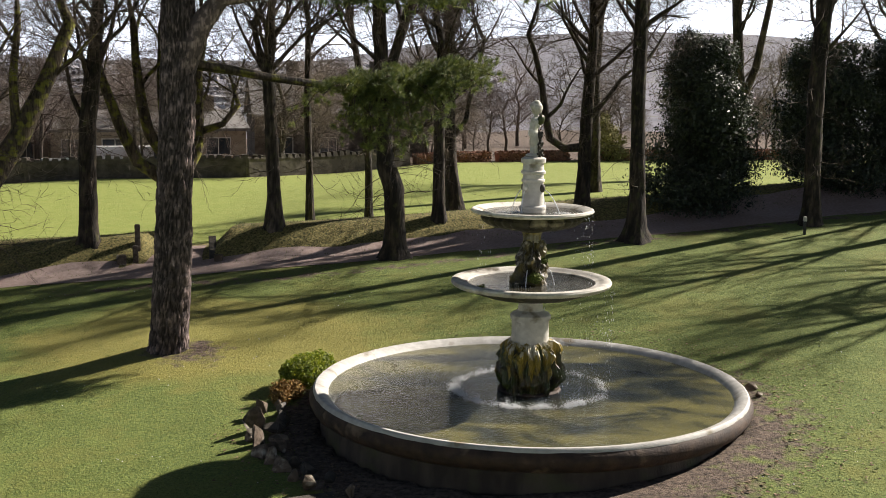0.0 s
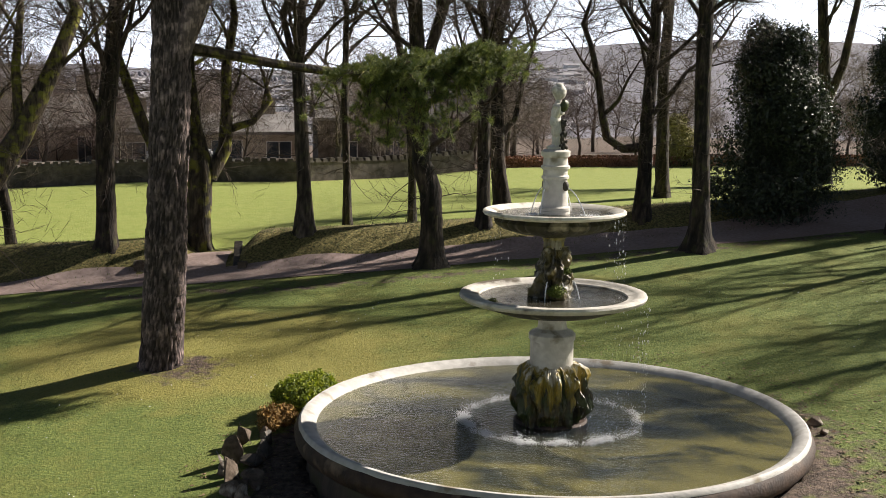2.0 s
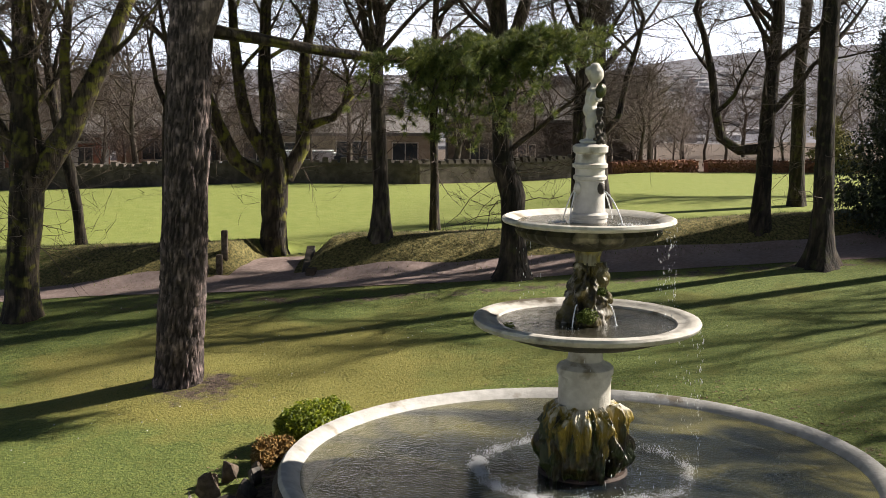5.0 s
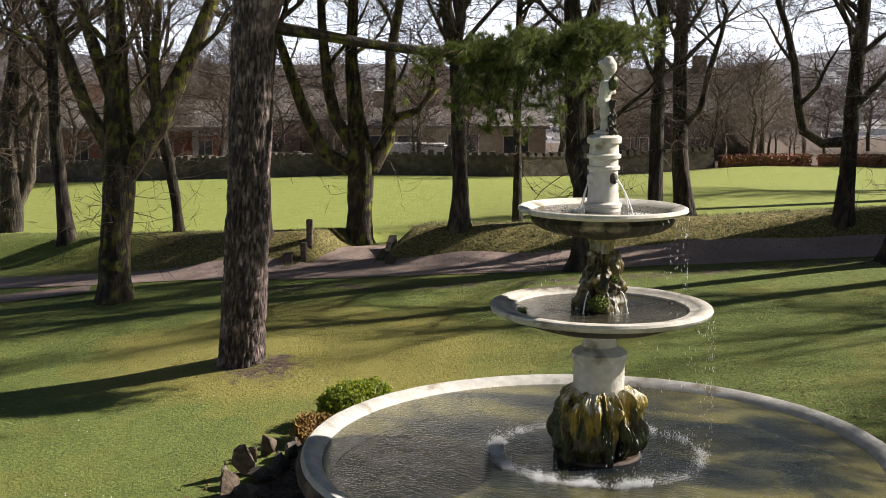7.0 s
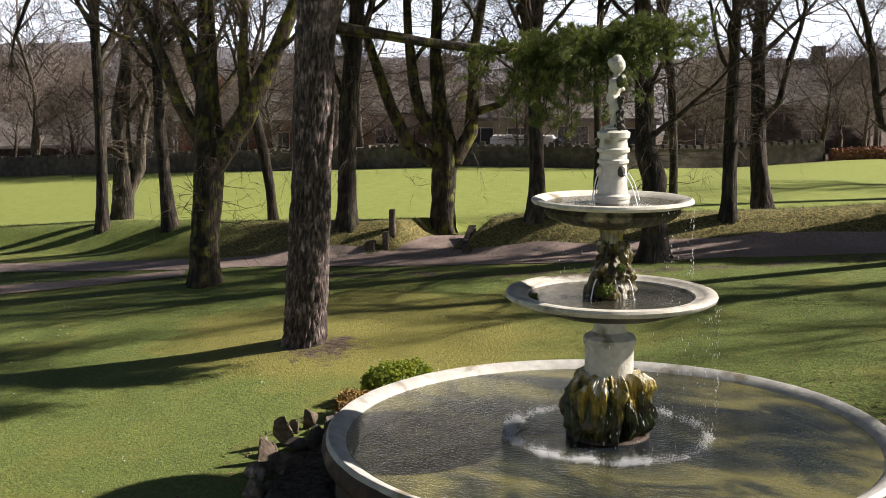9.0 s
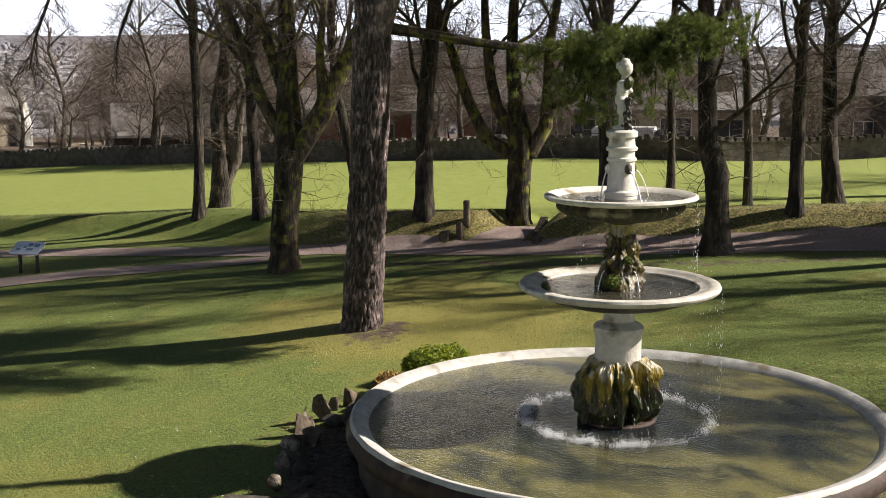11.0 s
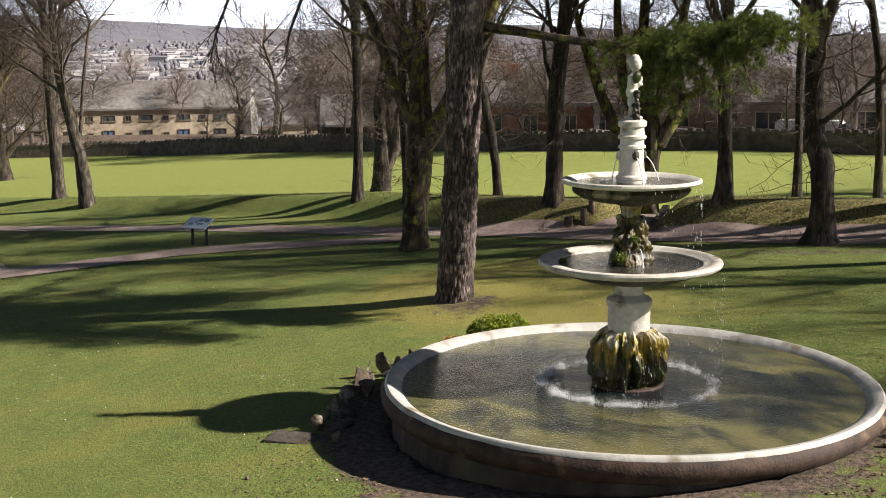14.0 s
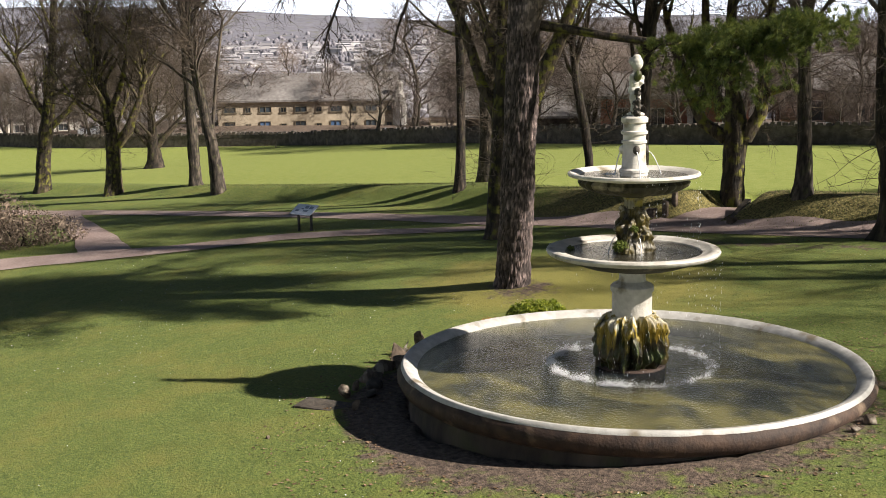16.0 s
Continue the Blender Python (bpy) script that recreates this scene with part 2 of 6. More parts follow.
GLASS = material("window_glass", (0.03, 0.04, 0.05), (0.09, 0.11, 0.13), 0.12, 1, 0)
# Distance haze is mixed into the hill's colour: pale bluish grey.
HILL = material("hazy_hill", (0.130, 0.130, 0.160), (0.240, 0.236, 0.276), 1.0, 0.22, 0, third=(0.15, 0.155, 0.13), third_at=0.62)
METAL = material("dark_metal", (0.015, 0.015, 0.016), (0.035, 0.035, 0.036), 0.5, 12, 0.1)
PANEL = material("sign_panel", (0.62, 0.68, 0.78), (0.78, 0.82, 0.88), 0.4, 6, 0)
WOOD = material("weathered_wood", (0.10, 0.085, 0.06), (0.24, 0.20, 0.14), 0.85, 8, 0.5, stretch=(1, 1, 0.2))



def leafy(m, amount=0.4, glow=1.6):
    """Lets light through thin leaves and needles."""
    n, l = m.node_tree.nodes, m.node_tree.links
    b = n["Principled BSDF"]
    through_, mix, gain = n.new("ShaderNodeBsdfTranslucent"), n.new("ShaderNodeMixShader"), n.new("ShaderNodeMix")
    gain.data_type, gain.blend_type = "RGBA", "MULTIPLY"
    gain.inputs[0].default_value, gain.inputs[7].default_value = 1.0, (glow, glow, glow * 0.7, 1)
    mix.inputs[0].default_value = amount
    l.new(b.inputs["Base Color"].links[0].from_socket, gain.inputs[6]), l.new(gain.outputs[2], through_.inputs[0])
    l.new(b.outputs[0], mix.inputs[1]), l.new(through_.outputs[0], mix.inputs[2])
    l.new(mix.outputs[0], n["Material Output"].inputs["Surface"])


def upright(m):
    """Shades short blades like the turf that they stand in."""
    n, l = m.node_tree.nodes, m.node_tree.links
    up = n.new("ShaderNodeCombineXYZ")
    up.inputs[2].default_value = 1.0
    l.new(up.outputs[0], n["Principled BSDF"].inputs["Normal"])


leafy(NEEDLES), leafy(BUSH), leafy(HOLLY, 0.15, 1.0), upright(GRASS)


def water(name, deep, silt, algae, ripple=9.0, clear=0.5):
    """Murky water: partly clear, partly cloudy with silt and algae, rippled and glossy on top."""
    m = bpy.data.materials.new(name)
    m.use_nodes = True
    n, l = m.node_tree.nodes, m.node_tree.links
    n.remove(n["Principled BSDF"])
    geo, warp = n.new("ShaderNodeNewGeometry"), n.new("ShaderNodeMapping")
    warp.inputs["Rotation"].default_value = (0, 0, 0.5)
    warp.inputs["Scale"].default_value = (0.75, 1.3, 1)
    l.new(geo.outputs["Position"], warp.inputs["Vector"])
    cloud, ramp = n.new("ShaderNodeTexNoise"), n.new("ShaderNodeValToRGB")
    cloud.inputs["Scale"].default_value, cloud.inputs["Detail"].default_value, cloud.inputs["Roughness"].default_value, cloud.inputs["Distortion"].default_value = 0.8, 5, 0.6, 0.6
    l.new(warp.outputs[0], cloud.inputs["Vector"])
    e = ramp.color_ramp.elements
    e[0].position, e[1].position = 0.36, 0.66
    e[0].color, e[1].color = (*deep, 1), (*algae, 1)
    e.new(0.5).color = (*silt, 1)
    dist, shift, far = n.new("ShaderNodeVectorMath"), n.new("ShaderNodeMath"), n.new("ShaderNodeMath")
    dist.operation, shift.operation, far.operation = "LENGTH", "MULTIPLY_ADD", "ADD"
    shift.inputs[1].default_value, far.inputs[1].default_value = 0.07, -0.20
    l.new(geo.outputs["Position"], dist.inputs[0]), l.new(dist.outputs["Value"], shift.inputs[0]), l.new(cloud.outputs[0], shift.inputs[2])
    l.new(shift.outputs[0], far.inputs[0]), l.new(far.outputs[0], ramp.inputs[0])
    waves, bp = n.new("ShaderNodeTexNoise"), n.new("ShaderNodeBump")
    waves.inputs["Scale"].default_value, waves.inputs["Detail"].default_value, waves.inputs["Distortion"].default_value = ripple, 4, 0.4
    bp.inputs["Strength"].default_value, bp.inputs["Distance"].default_value = 0.75, 0.028
    l.new(warp.outputs[0], waves.inputs["Vector"]), l.new(waves.outputs[0], bp.inputs["Height"])
    murk, see, body = n.new("ShaderNodeBsdfDiffuse"), n.new("ShaderNodeBsdfTransparent"), n.new("ShaderNodeMixShader")
    see.inputs[0].default_value, body.inputs[0].default_value = (0.74, 0.80, 0.66, 1), clear
    l.new(ramp.outputs[0], murk.inputs[0]), l.new(murk.outputs[0], body.inputs[1]), l.new(see.outputs[0], body.inputs[2])
    shine, fres, top = n.new("ShaderNodeBsdfGlossy"), n.new("ShaderNodeFresnel"), n.new("ShaderNodeMixShader")
    shine.inputs["Roughness"].default_value, fres.inputs["IOR"].default_value = 0.06, 1.45
    l.new(bp.outputs[0], shine.inputs["Normal"]), l.new(bp.outputs[0], fres.inputs["Normal"])
    l.new(fres.outputs[0], top.inputs[0]), l.new(body.outputs[0], top.inputs[1]), l.new(shine.outputs[0], top.inputs[2])
    l.new(top.outputs[0], n["Material Output"].inputs["Surface"])
    return m


WATER = water("pond_water", (0.016, 0.026, 0.036), (0.085, 0.093, 0.066), (0.34, 0.315, 0.130), 16.0, 0.56)
BOWL_WATER = water("bowl_water", (0.025, 0.025, 0.020), (0.07, 0.066, 0.05), (0.17, 0.155, 0.12), 14.0)
FOAM = material("white_water", (0.75, 0.77, 0.78), (0.9, 0.91, 0.92), 0.3, 20, 0)

# ---- helpers for building ----


def mesh_object(name, verts, faces, mat, parent=None, label="", smooth=False, crisp=0):
    me = bpy.data.meshes.new(name)
    me.from_pydata([tuple(v) for v in verts], [], faces)
    me.materials.append(mat)
    if smooth:
        me.polygons.foreach_set("use_smooth", [True] * len(me.polygons))
        if crisp:
            me.set_sharp_from_angle(angle=radians(crisp))
    ob = new(name, me)
    ob.parent = parent
    if label:
        ob["label"] = label
    return ob


def part(name, bm, mat, parent=None, label="", smooth=False):
    me = bpy.data.meshes.new(name)
    bm.to_mesh(me)
    bm.free()
    me.materials.append(mat)
    if smooth:
        me.polygons.foreach_set("use_smooth", [True] * len(me.polygons))
    ob = new(name, me)
    ob.parent = parent
    if label:
        ob["label"] = label
    return ob


def thing(name, at, label, category, group="", kind="", turn=0.0):
    ob = new(name)
    ob.matrix_world = pose(*at, 0, 0, turn)
    ob.empty_display_size = 0.3
    return tagged(ob, label, category, group, kind)


def box(bm, x0, x1, y0, y1, z0, z1, bevel=0.0):
    made = bmesh.ops.create_cube(bm, size=1, matrix=Matrix.LocRotScale(((x0 + x1) / 2, (y0 + y1) / 2, (z0 + z1) / 2), None, (x1 - x0, y1 - y0, z1 - z0)))
    if bevel:
        edges = list({e for v in made["verts"] for e in v.link_edges})
        bmesh.ops.bevel(bm, geom=edges, offset=bevel, segments=2, affect="EDGES")


def lathe(profile, n=96, rough=0.0, seed=0, wobble=None):
    """A turned shape from (radius, height) pairs; rough: uneven by that many metres."""
    verts, faces = [], []
    m = len(profile)
    for i in range(n):
        a = 2 * math.pi * i / n
        for j, (r, z) in enumerate(profile):
            d = 0.0
            if rough:
                d = rough * noise.noise(Vector((math.cos(a) * r * 2.2 + seed, math.sin(a) * r * 2.2, z * 2.2)) * 1.3)
            if wobble:
                d += wobble(a, r, z)
            verts.append(((r + d) * math.cos(a), (r + d) * math.sin(a), z))
    for i in range(n):
        k = (i + 1) % n
        for j in range(m - 1):
            faces.append((i * m + j, k * m + j, k * m + j + 1, i * m + j + 1))
    return verts, faces


class Tubes:
    """Many tapered tubes gathered into one mesh."""

    def __init__(self):
        self.v, self.f, self.relief = [], [], []

    def add(self, pts, radii, sides=6, flare=None, carve=None):
        n0 = len(self.v)
        pts = [Vector(p) for p in pts]
        side = None
        for i, p in enumerate(pts):
            d = (pts[min(i + 1, len(pts) - 1)] - pts[max(i - 1, 0)]).normalized()
            if side is None:
                side = d.orthogonal().normalized()
            side = (side - d * side.dot(d)).normalized()
            up = d.cross(side)
            for s in range(sides):
                a = 2 * math.pi * s / sides
                r = radii[i]
                if flare:
                    r *= flare(i, a)
                deep = 1.0
                if carve:
                    d, deep = carve(i, a, r)
                    r += d
                self.relief.append(deep)
                self.v.append(p + side * (math.cos(a) * r) + up * (math.sin(a) * r))
        for i in range(len(pts) - 1):
            for s in range(sides):
                a, b = n0 + i * sides + s, n0 + i * sides + (s + 1) % sides
                self.f.append((a, b, b + sides, a + sides))
        return self

    def blade(self, at, way, length, width, rng):
        """A bent, pointed end of a twig."""
        s = way.orthogonal().normalized() * width
        b = len(self.v)
        mid = at + way * (length * 0.55) + Vector((rng.gauss(0, 0.05), rng.gauss(0, 0.05), rng.gauss(0, 0.05))) * length * 2
        self.v += [at - s, at + s, mid + s * 0.6, mid - s * 0.6, at + way * length]
        self.relief += [1.0] * 5
        self.f += [(b, b + 1, b + 2, b + 3), (b + 3, b + 2, b + 4)]

    def make(self, name, mat, parent=None, label="", smooth=True):
        ob = mesh_object(name, self.v, self.f, mat, parent, label, smooth)
        if min(self.relief) < 1:
            ob.data.attributes.new("relief", "FLOAT", "POINT").data.foreach_set("value", self.relief)
        else:
            ob.data.attributes.new("relief", "FLOAT", "POINT").data.foreach_set("value", [0.85] * len(self.relief))
        return ob


# ---- ground ----
CREST_X = (-90, -60, -41, -25, -15, -11, -9, -6.7, -3, 0, 3, 8, 20, 45)
CREST_Y = (-6, 0, 6.6, 11.2, 12.6, 14.4, 14.6, 15.5, 17.3, 19.2, 20.4, 23.1, 28.5, 39)
BANK_X = (-90, -41, -25, -15, -13.5, -13.2, -11.35, -11.05, -9, -3, 8, 20, 45)
BANK_H = (0.2, 0.3, 0.65, 0.8, 0.8, 0.2, 0.2, 0.8, 0.82, 0.7, 0.5, 0.4, 0.4)


def step(a):
    a = np.clip(a, 0, 1)
    return a * a * (3 - 2 * a)


def crest(x):
    return np.interp(x, CREST_X, CREST_Y)


def dip(x, y):
    """How far the park falls away to the north."""
    return -0.02 + 0.0022 * np.clip(x, -600, 100) - 0.0175 * np.clip(y, -40, 1500)


def height(x, y):
    """The ground: a sloping lawn, a bank along its far side, a level field behind and a valley and hills far off."""
    x, y = np.asarray(x, float), np.asarray(y, float)
    xc, yl = np.clip(x, -90, 45), np.clip(y, -60, 60)
    yc = crest(xc)
    lawn = 0.16 + 0.0335 * xc + 0.0938 * np.minimum(yl, yc)
    near = lawn + np.interp(xc, BANK_X, BANK_H) * step((yl - (yc - 1.9)) / 1.9)
    far = 1.6 + 0.055 * np.clip(x + 25, -50, 0) + 0.05 * (np.clip(y, -20, 30) - 25)
    far = far + 0.40 * step((x + 15) / 7)
    k = step((y - yc - 0.6) / 5.0)
    z = near * (1 - k) + far * k
    r = np.hypot(x + 10, y - 20)
    valley = -14 + 62 * step((r - 260) / 1500) + 12 * np.sin(x / 260 + 1) * step((r - 300) / 600) + 8 * np.sin(x / 110 + y / 170) * step((r - 500) / 600)
    valley = valley + 24 * np.exp(-(((x + 60) / 420) ** 2)) * step((y - 400) / 900)
    k = step((r - 95) / 160)
    z = z * (1 - k) + valley * k
    z = z + 0.16 * np.exp(-((x + 8.9) ** 2 + (y - 3.4) ** 2) / 5)
    return np.where(np.hypot(x, y) < 4.02, -0.5, z + dip(x, y))


def z_at(x, y):
    return float(height(x, y))


def axis(lo, hi, fine, grow, end):
    out = list(np.arange(lo, hi + fine / 2, fine))
    d = fine
    while out[-1] < end:
        d *= grow
        out.append(out[-1] + d)
    d = fine
    while out[0] > -end:
        d *= grow
        out.insert(0, out[0] - d)
    return np.array(out)


WALL_X, WALL_Y = (-115, -90, -76, -60, -42, -28, -18, -11, -1, 16, 60), (-2, 12, 25.5, 30, 32, 33.5, 38, 46.5, 53, 60, 80)


def behind(x, y):
    """Metres beyond the boundary wall (minus: on the field's side)."""
    return y - float(np.interp(x, WALL_X, WALL_Y))


gx, gy = axis(-46, 14, 0.3, 1.12, 3500), axis(-12, 24, 0.25, 1.12, 3500)
X, Y = np.meshgrid(gx, gy)
Z = height(X, Y)
nx, ny = len(gx), len(gy)
quads = [(j * nx + i, j * nx + i + 1, (j + 1) * nx + i + 1, (j + 1) * nx + i) for j in range(ny - 1) for i in range(nx - 1)]
ground = mesh_object("ground", np.stack([X.ravel(), Y.ravel(), Z.ravel()], 1), quads, GROUND, smooth=True)
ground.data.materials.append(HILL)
edge = Y - crest(X)
over = np.vectorize(behind)(X, Y)
soil = 0.66 * step((6.0 - np.hypot(X - 0.75, Y + 0.95)) / 2.4)
soil = np.maximum(soil, 0.34 * step((edge + 2.1) / 0.3) * step((-1.2 - edge) / 0.6))
soil = np.maximum(soil, 0.9 * step((4.95 - np.hypot(X + 0.45, Y + 0.8)) / 0.9))
soil = np.maximum(soil, 0.52 * step((edge + 5.0) / 0.5) * step((-3.6 - edge) / 0.6) * step((X + 16) / 3))
soil = np.maximum(soil, 0.56 * step((1.9 - np.hypot(X + 8.2, Y - 3.1)) / 1.4))
soil = np.maximum(soil, step(over / 0.5))
bank = step((edge + 2.2) / 0.5) * (0.3 + 0.7 * step((X + 21) / 6))
field = step((edge - 0.9) / 0.8) * step(-over / 0.5)
soil = soil * (1 - field)
dry = 0.85 * step((6.5 - np.hypot((X + 8.2) * 0.8, Y - 4.6)) / 4.5) + 0.25 * step((edge + 6) / 3)
cover = ground.data.attributes.new("cover", "FLOAT_COLOR", "POINT")
cover.data.foreach_set("color", np.stack([soil, bank, field, dry], -1).ravel())
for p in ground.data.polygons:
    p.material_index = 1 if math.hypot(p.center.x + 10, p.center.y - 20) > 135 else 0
tagged(ground, "mown park lawn with worn earth, shaded by bare trees", "lawn", kind="structure")


def ribbon(name, mid, widths, mat, label, lift=0.02, cells=5, every=0.6):
    pts, w = [], []
    for (a, b), (wa, wb_) in zip(zip(mid, mid[1:]), zip(widths, widths[1:])):
        n = max(2, int((Vector(b) - Vector(a)).length / every))
        for i in range(n):
            pts.append(Vector(a).lerp(Vector(b), i / n)), w.append(wa + (wb_ - wa) * i / n)
    pts.append(Vector(mid[-1])), w.append(widths[-1])
    verts, faces = [], []
    for i, p in enumerate(pts):
        d = (pts[min(i + 1, len(pts) - 1)] - pts[max(i - 1, 0)]).normalized()
        s = Vector((-d.y, d.x))
        for k in range(cells + 1):
            e = (k / cells - 0.5) * w[i] * (1 + 0.12 * noise.noise(Vector((p.x * 0.7, p.y * 0.7, 3.0 if k < 3 else 9.0))))
            q = p + s * e
            verts.append((q.x, q.y, z_at(q.x, q.y) + lift))
    for i in range(len(pts) - 1):
        for k in range(cells):
            a = i * (cells + 1) + k
            faces.append((a, a + 1, a + cells + 2, a + cells + 1))
    ob = mesh_object(name, verts, faces, mat, smooth=True)
    return tagged(ob, label, "path", kind="structure")


ribbon("path", [(40, 36), (20, 27.5), (11.1, 22.3), (7.7, 20.5), (3.7, 18.15), (1.9, 17.4), (-0.1, 16.5), (-2.2, 15.5), (-3.7, 14.8), (-6.8, 13.3), (-8.8, 12.7), (-11.2, 11.85), (-16.1, 10.3), (-19.3, 8.9), (-23.5, 7.5), (-27.6, 5.9), (-34, 3.1), (-41, -0.2), (-43, -1.3), (-60, -9)], [4.4, 4.2, 3.6, 3.2, 2.6, 2.3, 2.2, 2.0, 1.7, 1.6, 1.6, 1.8, 1.5, 1.5, 1.3, 1.2, 1.2, 1.2, 1.2, 1.2], TARMAC, "worn reddish tarmac park path below the bank")
ribbon("path", [(-17.6, 8.2), (-18.7, 7.2), (-20.2, 5.9), (-21.8, 4.75), (-23.5, 2.8), (-24.4, 0.95), (-25.2, -0.9), (-26.3, -2.65), (-27.5, -4.4), (-28.4, -6), (-30, -10), (-32, -17)], [0.9, 1.0, 1.1, 1.2, 1.4, 1.5, 1.7, 2.0, 2.3, 2.6, 3.4, 4], TARMAC, "side branch of the worn tarmac park path", 0.03)
ribbon("path", [(-41.5, -0.9), (-38.5, -1.3), (-36.3, -1.5), (-31.8, -1.95), (-26.8, -2.8)], [1.2, 1.2, 1.3, 1.5, 2.0], TARMAC, "short tarmac link between the two park paths", 0.04)
ribbon("path", [(-12.1, 12.0), (-12.3, 13.0), (-12.4, 14.2)], [2.0, 1.7, 1.4], TARMAC, "short worn path climbing through the bank", 0.03)

# ---- fountain ----
fountain = thing("fountain", (0, 0, 0), "three-tiered pale stone fountain with a wide round basin on the lawn", "fountain")


def turned(name, profile, mat, label="", n=96, rough=0.0, seed=0, wobble=None, parent=None):
    v, f = lathe(profile, n, rough, seed, wobble)
    return mesh_object(name, v, f, mat, parent or fountain, label, True, 38)


turned("basin_plinth", [(4.17, -0.9), (4.13, 0.0), (4.09, 0.19), (4.02, 0.20)], PLINTH, "plinth under the basin wall, coloured dark for shade", 160, 0.015, 9)
basin = turned("basin_wall", [(4.05, 0.175), (4.13, 0.19), (4.19, 0.205), (4.27, 0.26), (4.325, 0.36), (4.335, 0.44), (4.30, 0.53), (4.255, 0.575)], STAINED_SHADED, "brown-stained moulded basin wall, darkened for its shaded side", 160, 0.02, 3)
turned("basin_rim", [(4.265, 0.565), (4.255, 0.61), (4.22, 0.64), (4.15, 0.635), (4.05, 0.585), (3.94, 0.50), (3.89, 0.42), (3.88, 0.14)], RIM, "pale worn inner rim of the basin", 160, 0.008, 5)
turned("basin_floor", [(3.95, 0.17), (2.5, 0.15), (0.3, 0.15), (0.01, 0.15)], POOL, "algae-covered basin floor", 120)
turned("basin_water", [(3.985, 0.52), (3, 0.52), (2, 0.52), (1, 0.52), (0.4, 0.52)], WATER, "rippled water in the basin", 120)


def lumps(a, r, z):
    """Hanging drapes of tufa, uneven in width, cut by deep grooves and broken by ledges."""
    c, d = math.cos(a), math.sin(a)

    def fold(k, up, seed):
        return 1 - 2.4 * abs(noise.noise(Vector((c * k, d * k, z * up + seed))))

    bulge = noise.noise(Vector((c * 1.7, d * 1.7, z * 2.6 + 5)))
    ledge = noise.noise(Vector((c * 3, d * 3, z * 6)))
    p = Vector((c, d, z))
    return 0.11 * fold(2.6, 0.8, 0) + 0.07 * fold(5.5, 1.6, 3) + 0.035 * fold(11, 2.6, 7) + 0.07 * bulge + 0.07 * ledge + 0.03 * noise.noise(p * 9) + 0.018 * noise.noise(p * 22) - 0.11


def rocky(z0, z1, profile):
    rows = []
    for (r0, h0), (r1, h1) in zip(profile, profile[1:]):
        rows += [(r0 + (r1 - r0) * k / 8, h0 + (h1 - h0) * k / 8) for k in range(8)]
    return rows + [profile[-1]]


turned("rock_base", rocky(0, 1, [(0.54, 0.15), (0.56, 0.50), (0.61, 0.68), (0.63, 0.90), (0.61, 1.14), (0.58, 1.27), (0.53, 1.38), (0.45, 1.47), (0.35, 1.52)]), ROCKWORK, "carved rockwork base, mossy below and streaked with lime", 300, 0, 0, lumps)
turned("rock_foot", [(0.63, 0.15), (0.63, 0.53), (0.60, 0.56), (0.4, 0.57)], STAINED_SHADED, "low stone foot", 48)
turned("drum", [(0.365, 1.42), (0.365, 1.90), (0.395, 1.94), (0.395, 2.02), (0.36, 2.06), (0.30, 2.08), (0.25, 2.12), (0.235, 2.22), (0.26, 2.32), (0.34, 2.38)], STONE, "pale round drum with a moulded neck")
# Pale stone with brown patches; its dark tone is shade put into the colour.
turned("middle_underside", [(0.28, 2.30), (0.50, 2.33), (0.90, 2.41), (1.20, 2.51), (1.38, 2.605), (1.42, 2.61)], STAINED_SHADED_BOWL, "underside of the wide bowl, brown stains and painted shade", 128, 0.01, 4)
turned("middle_bowl", [(1.36, 2.60), (1.44, 2.60), (1.51, 2.61), (1.56, 2.645), (1.575, 2.685), (1.56, 2.72), (1.515, 2.735), (1.40, 2.72), (1.38, 2.705), (1.25, 2.68), (1.21, 2.63), (1.1, 2.56), (0.4, 2.52), (0.2, 2.52)], BOWL_STONE, "wide pale stone bowl with a stained lip", 128, 0.006, 7)
turned("middle_water", [(1.235, 2.655), (0.8, 2.655), (0.2, 2.655)], BOWL_WATER, "water standing in the middle bowl", 72)


def figures(a, r, z):
    d = Vector((math.cos(a), math.sin(a), z * 2.4))
    return 0.07 * math.sin(3 * a + 4 * z) + 0.10 * noise.noise(d * 2.2) + 0.05 * noise.noise(d * 6)


turned("stem", rocky(0, 1, [(0.30, 2.5), (0.32, 2.68), (0.27, 2.85), (0.29, 3.0), (0.27, 3.15), (0.20, 3.3), (0.17, 3.5)]), STEM, "carved stem with dark mossy sea creatures", 120, 0, 0, figures)
turned("stem_neck", rocky(0, 1, [(0.17, 3.46), (0.17, 3.58), (0.21, 3.68), (0.26, 3.72)]), LIME, "pale carved neck of the stem", 48)


def flutes(a, r, z):
    return 0.055 * abs(math.sin(a * 16)) if 0.35 < r < 1.03 and z < 3.99 else 0.0


turned("bowl_underside", [(0.20, 3.66), (0.34, 3.70), (0.60, 3.745), (0.82, 3.81), (0.93, 3.88), (0.96, 3.94), (0.93, 3.97), (0.94, 4.01)], STAINED_SHADED_BOWL, "fluted underside stained dark green and brown", 144, 0, 0, flutes)
turned("upper_bowl", [(0.92, 4.0), (1.02, 4.015), (1.10, 4.025), (1.17, 4.045), (1.195, 4.075), (1.185, 4.11), (1.15, 4.125), (1.06, 4.10), (0.98, 4.06), (0.9, 4.0), (0.3, 3.98), (0.1, 3.98)], STONE, "small pale stone bowl", 144)
turned("upper_water", [(0.995, 4.055), (0.6, 4.055), (0.15, 4.055)], BOWL_WATER, "water standing in the upper bowl", 64)
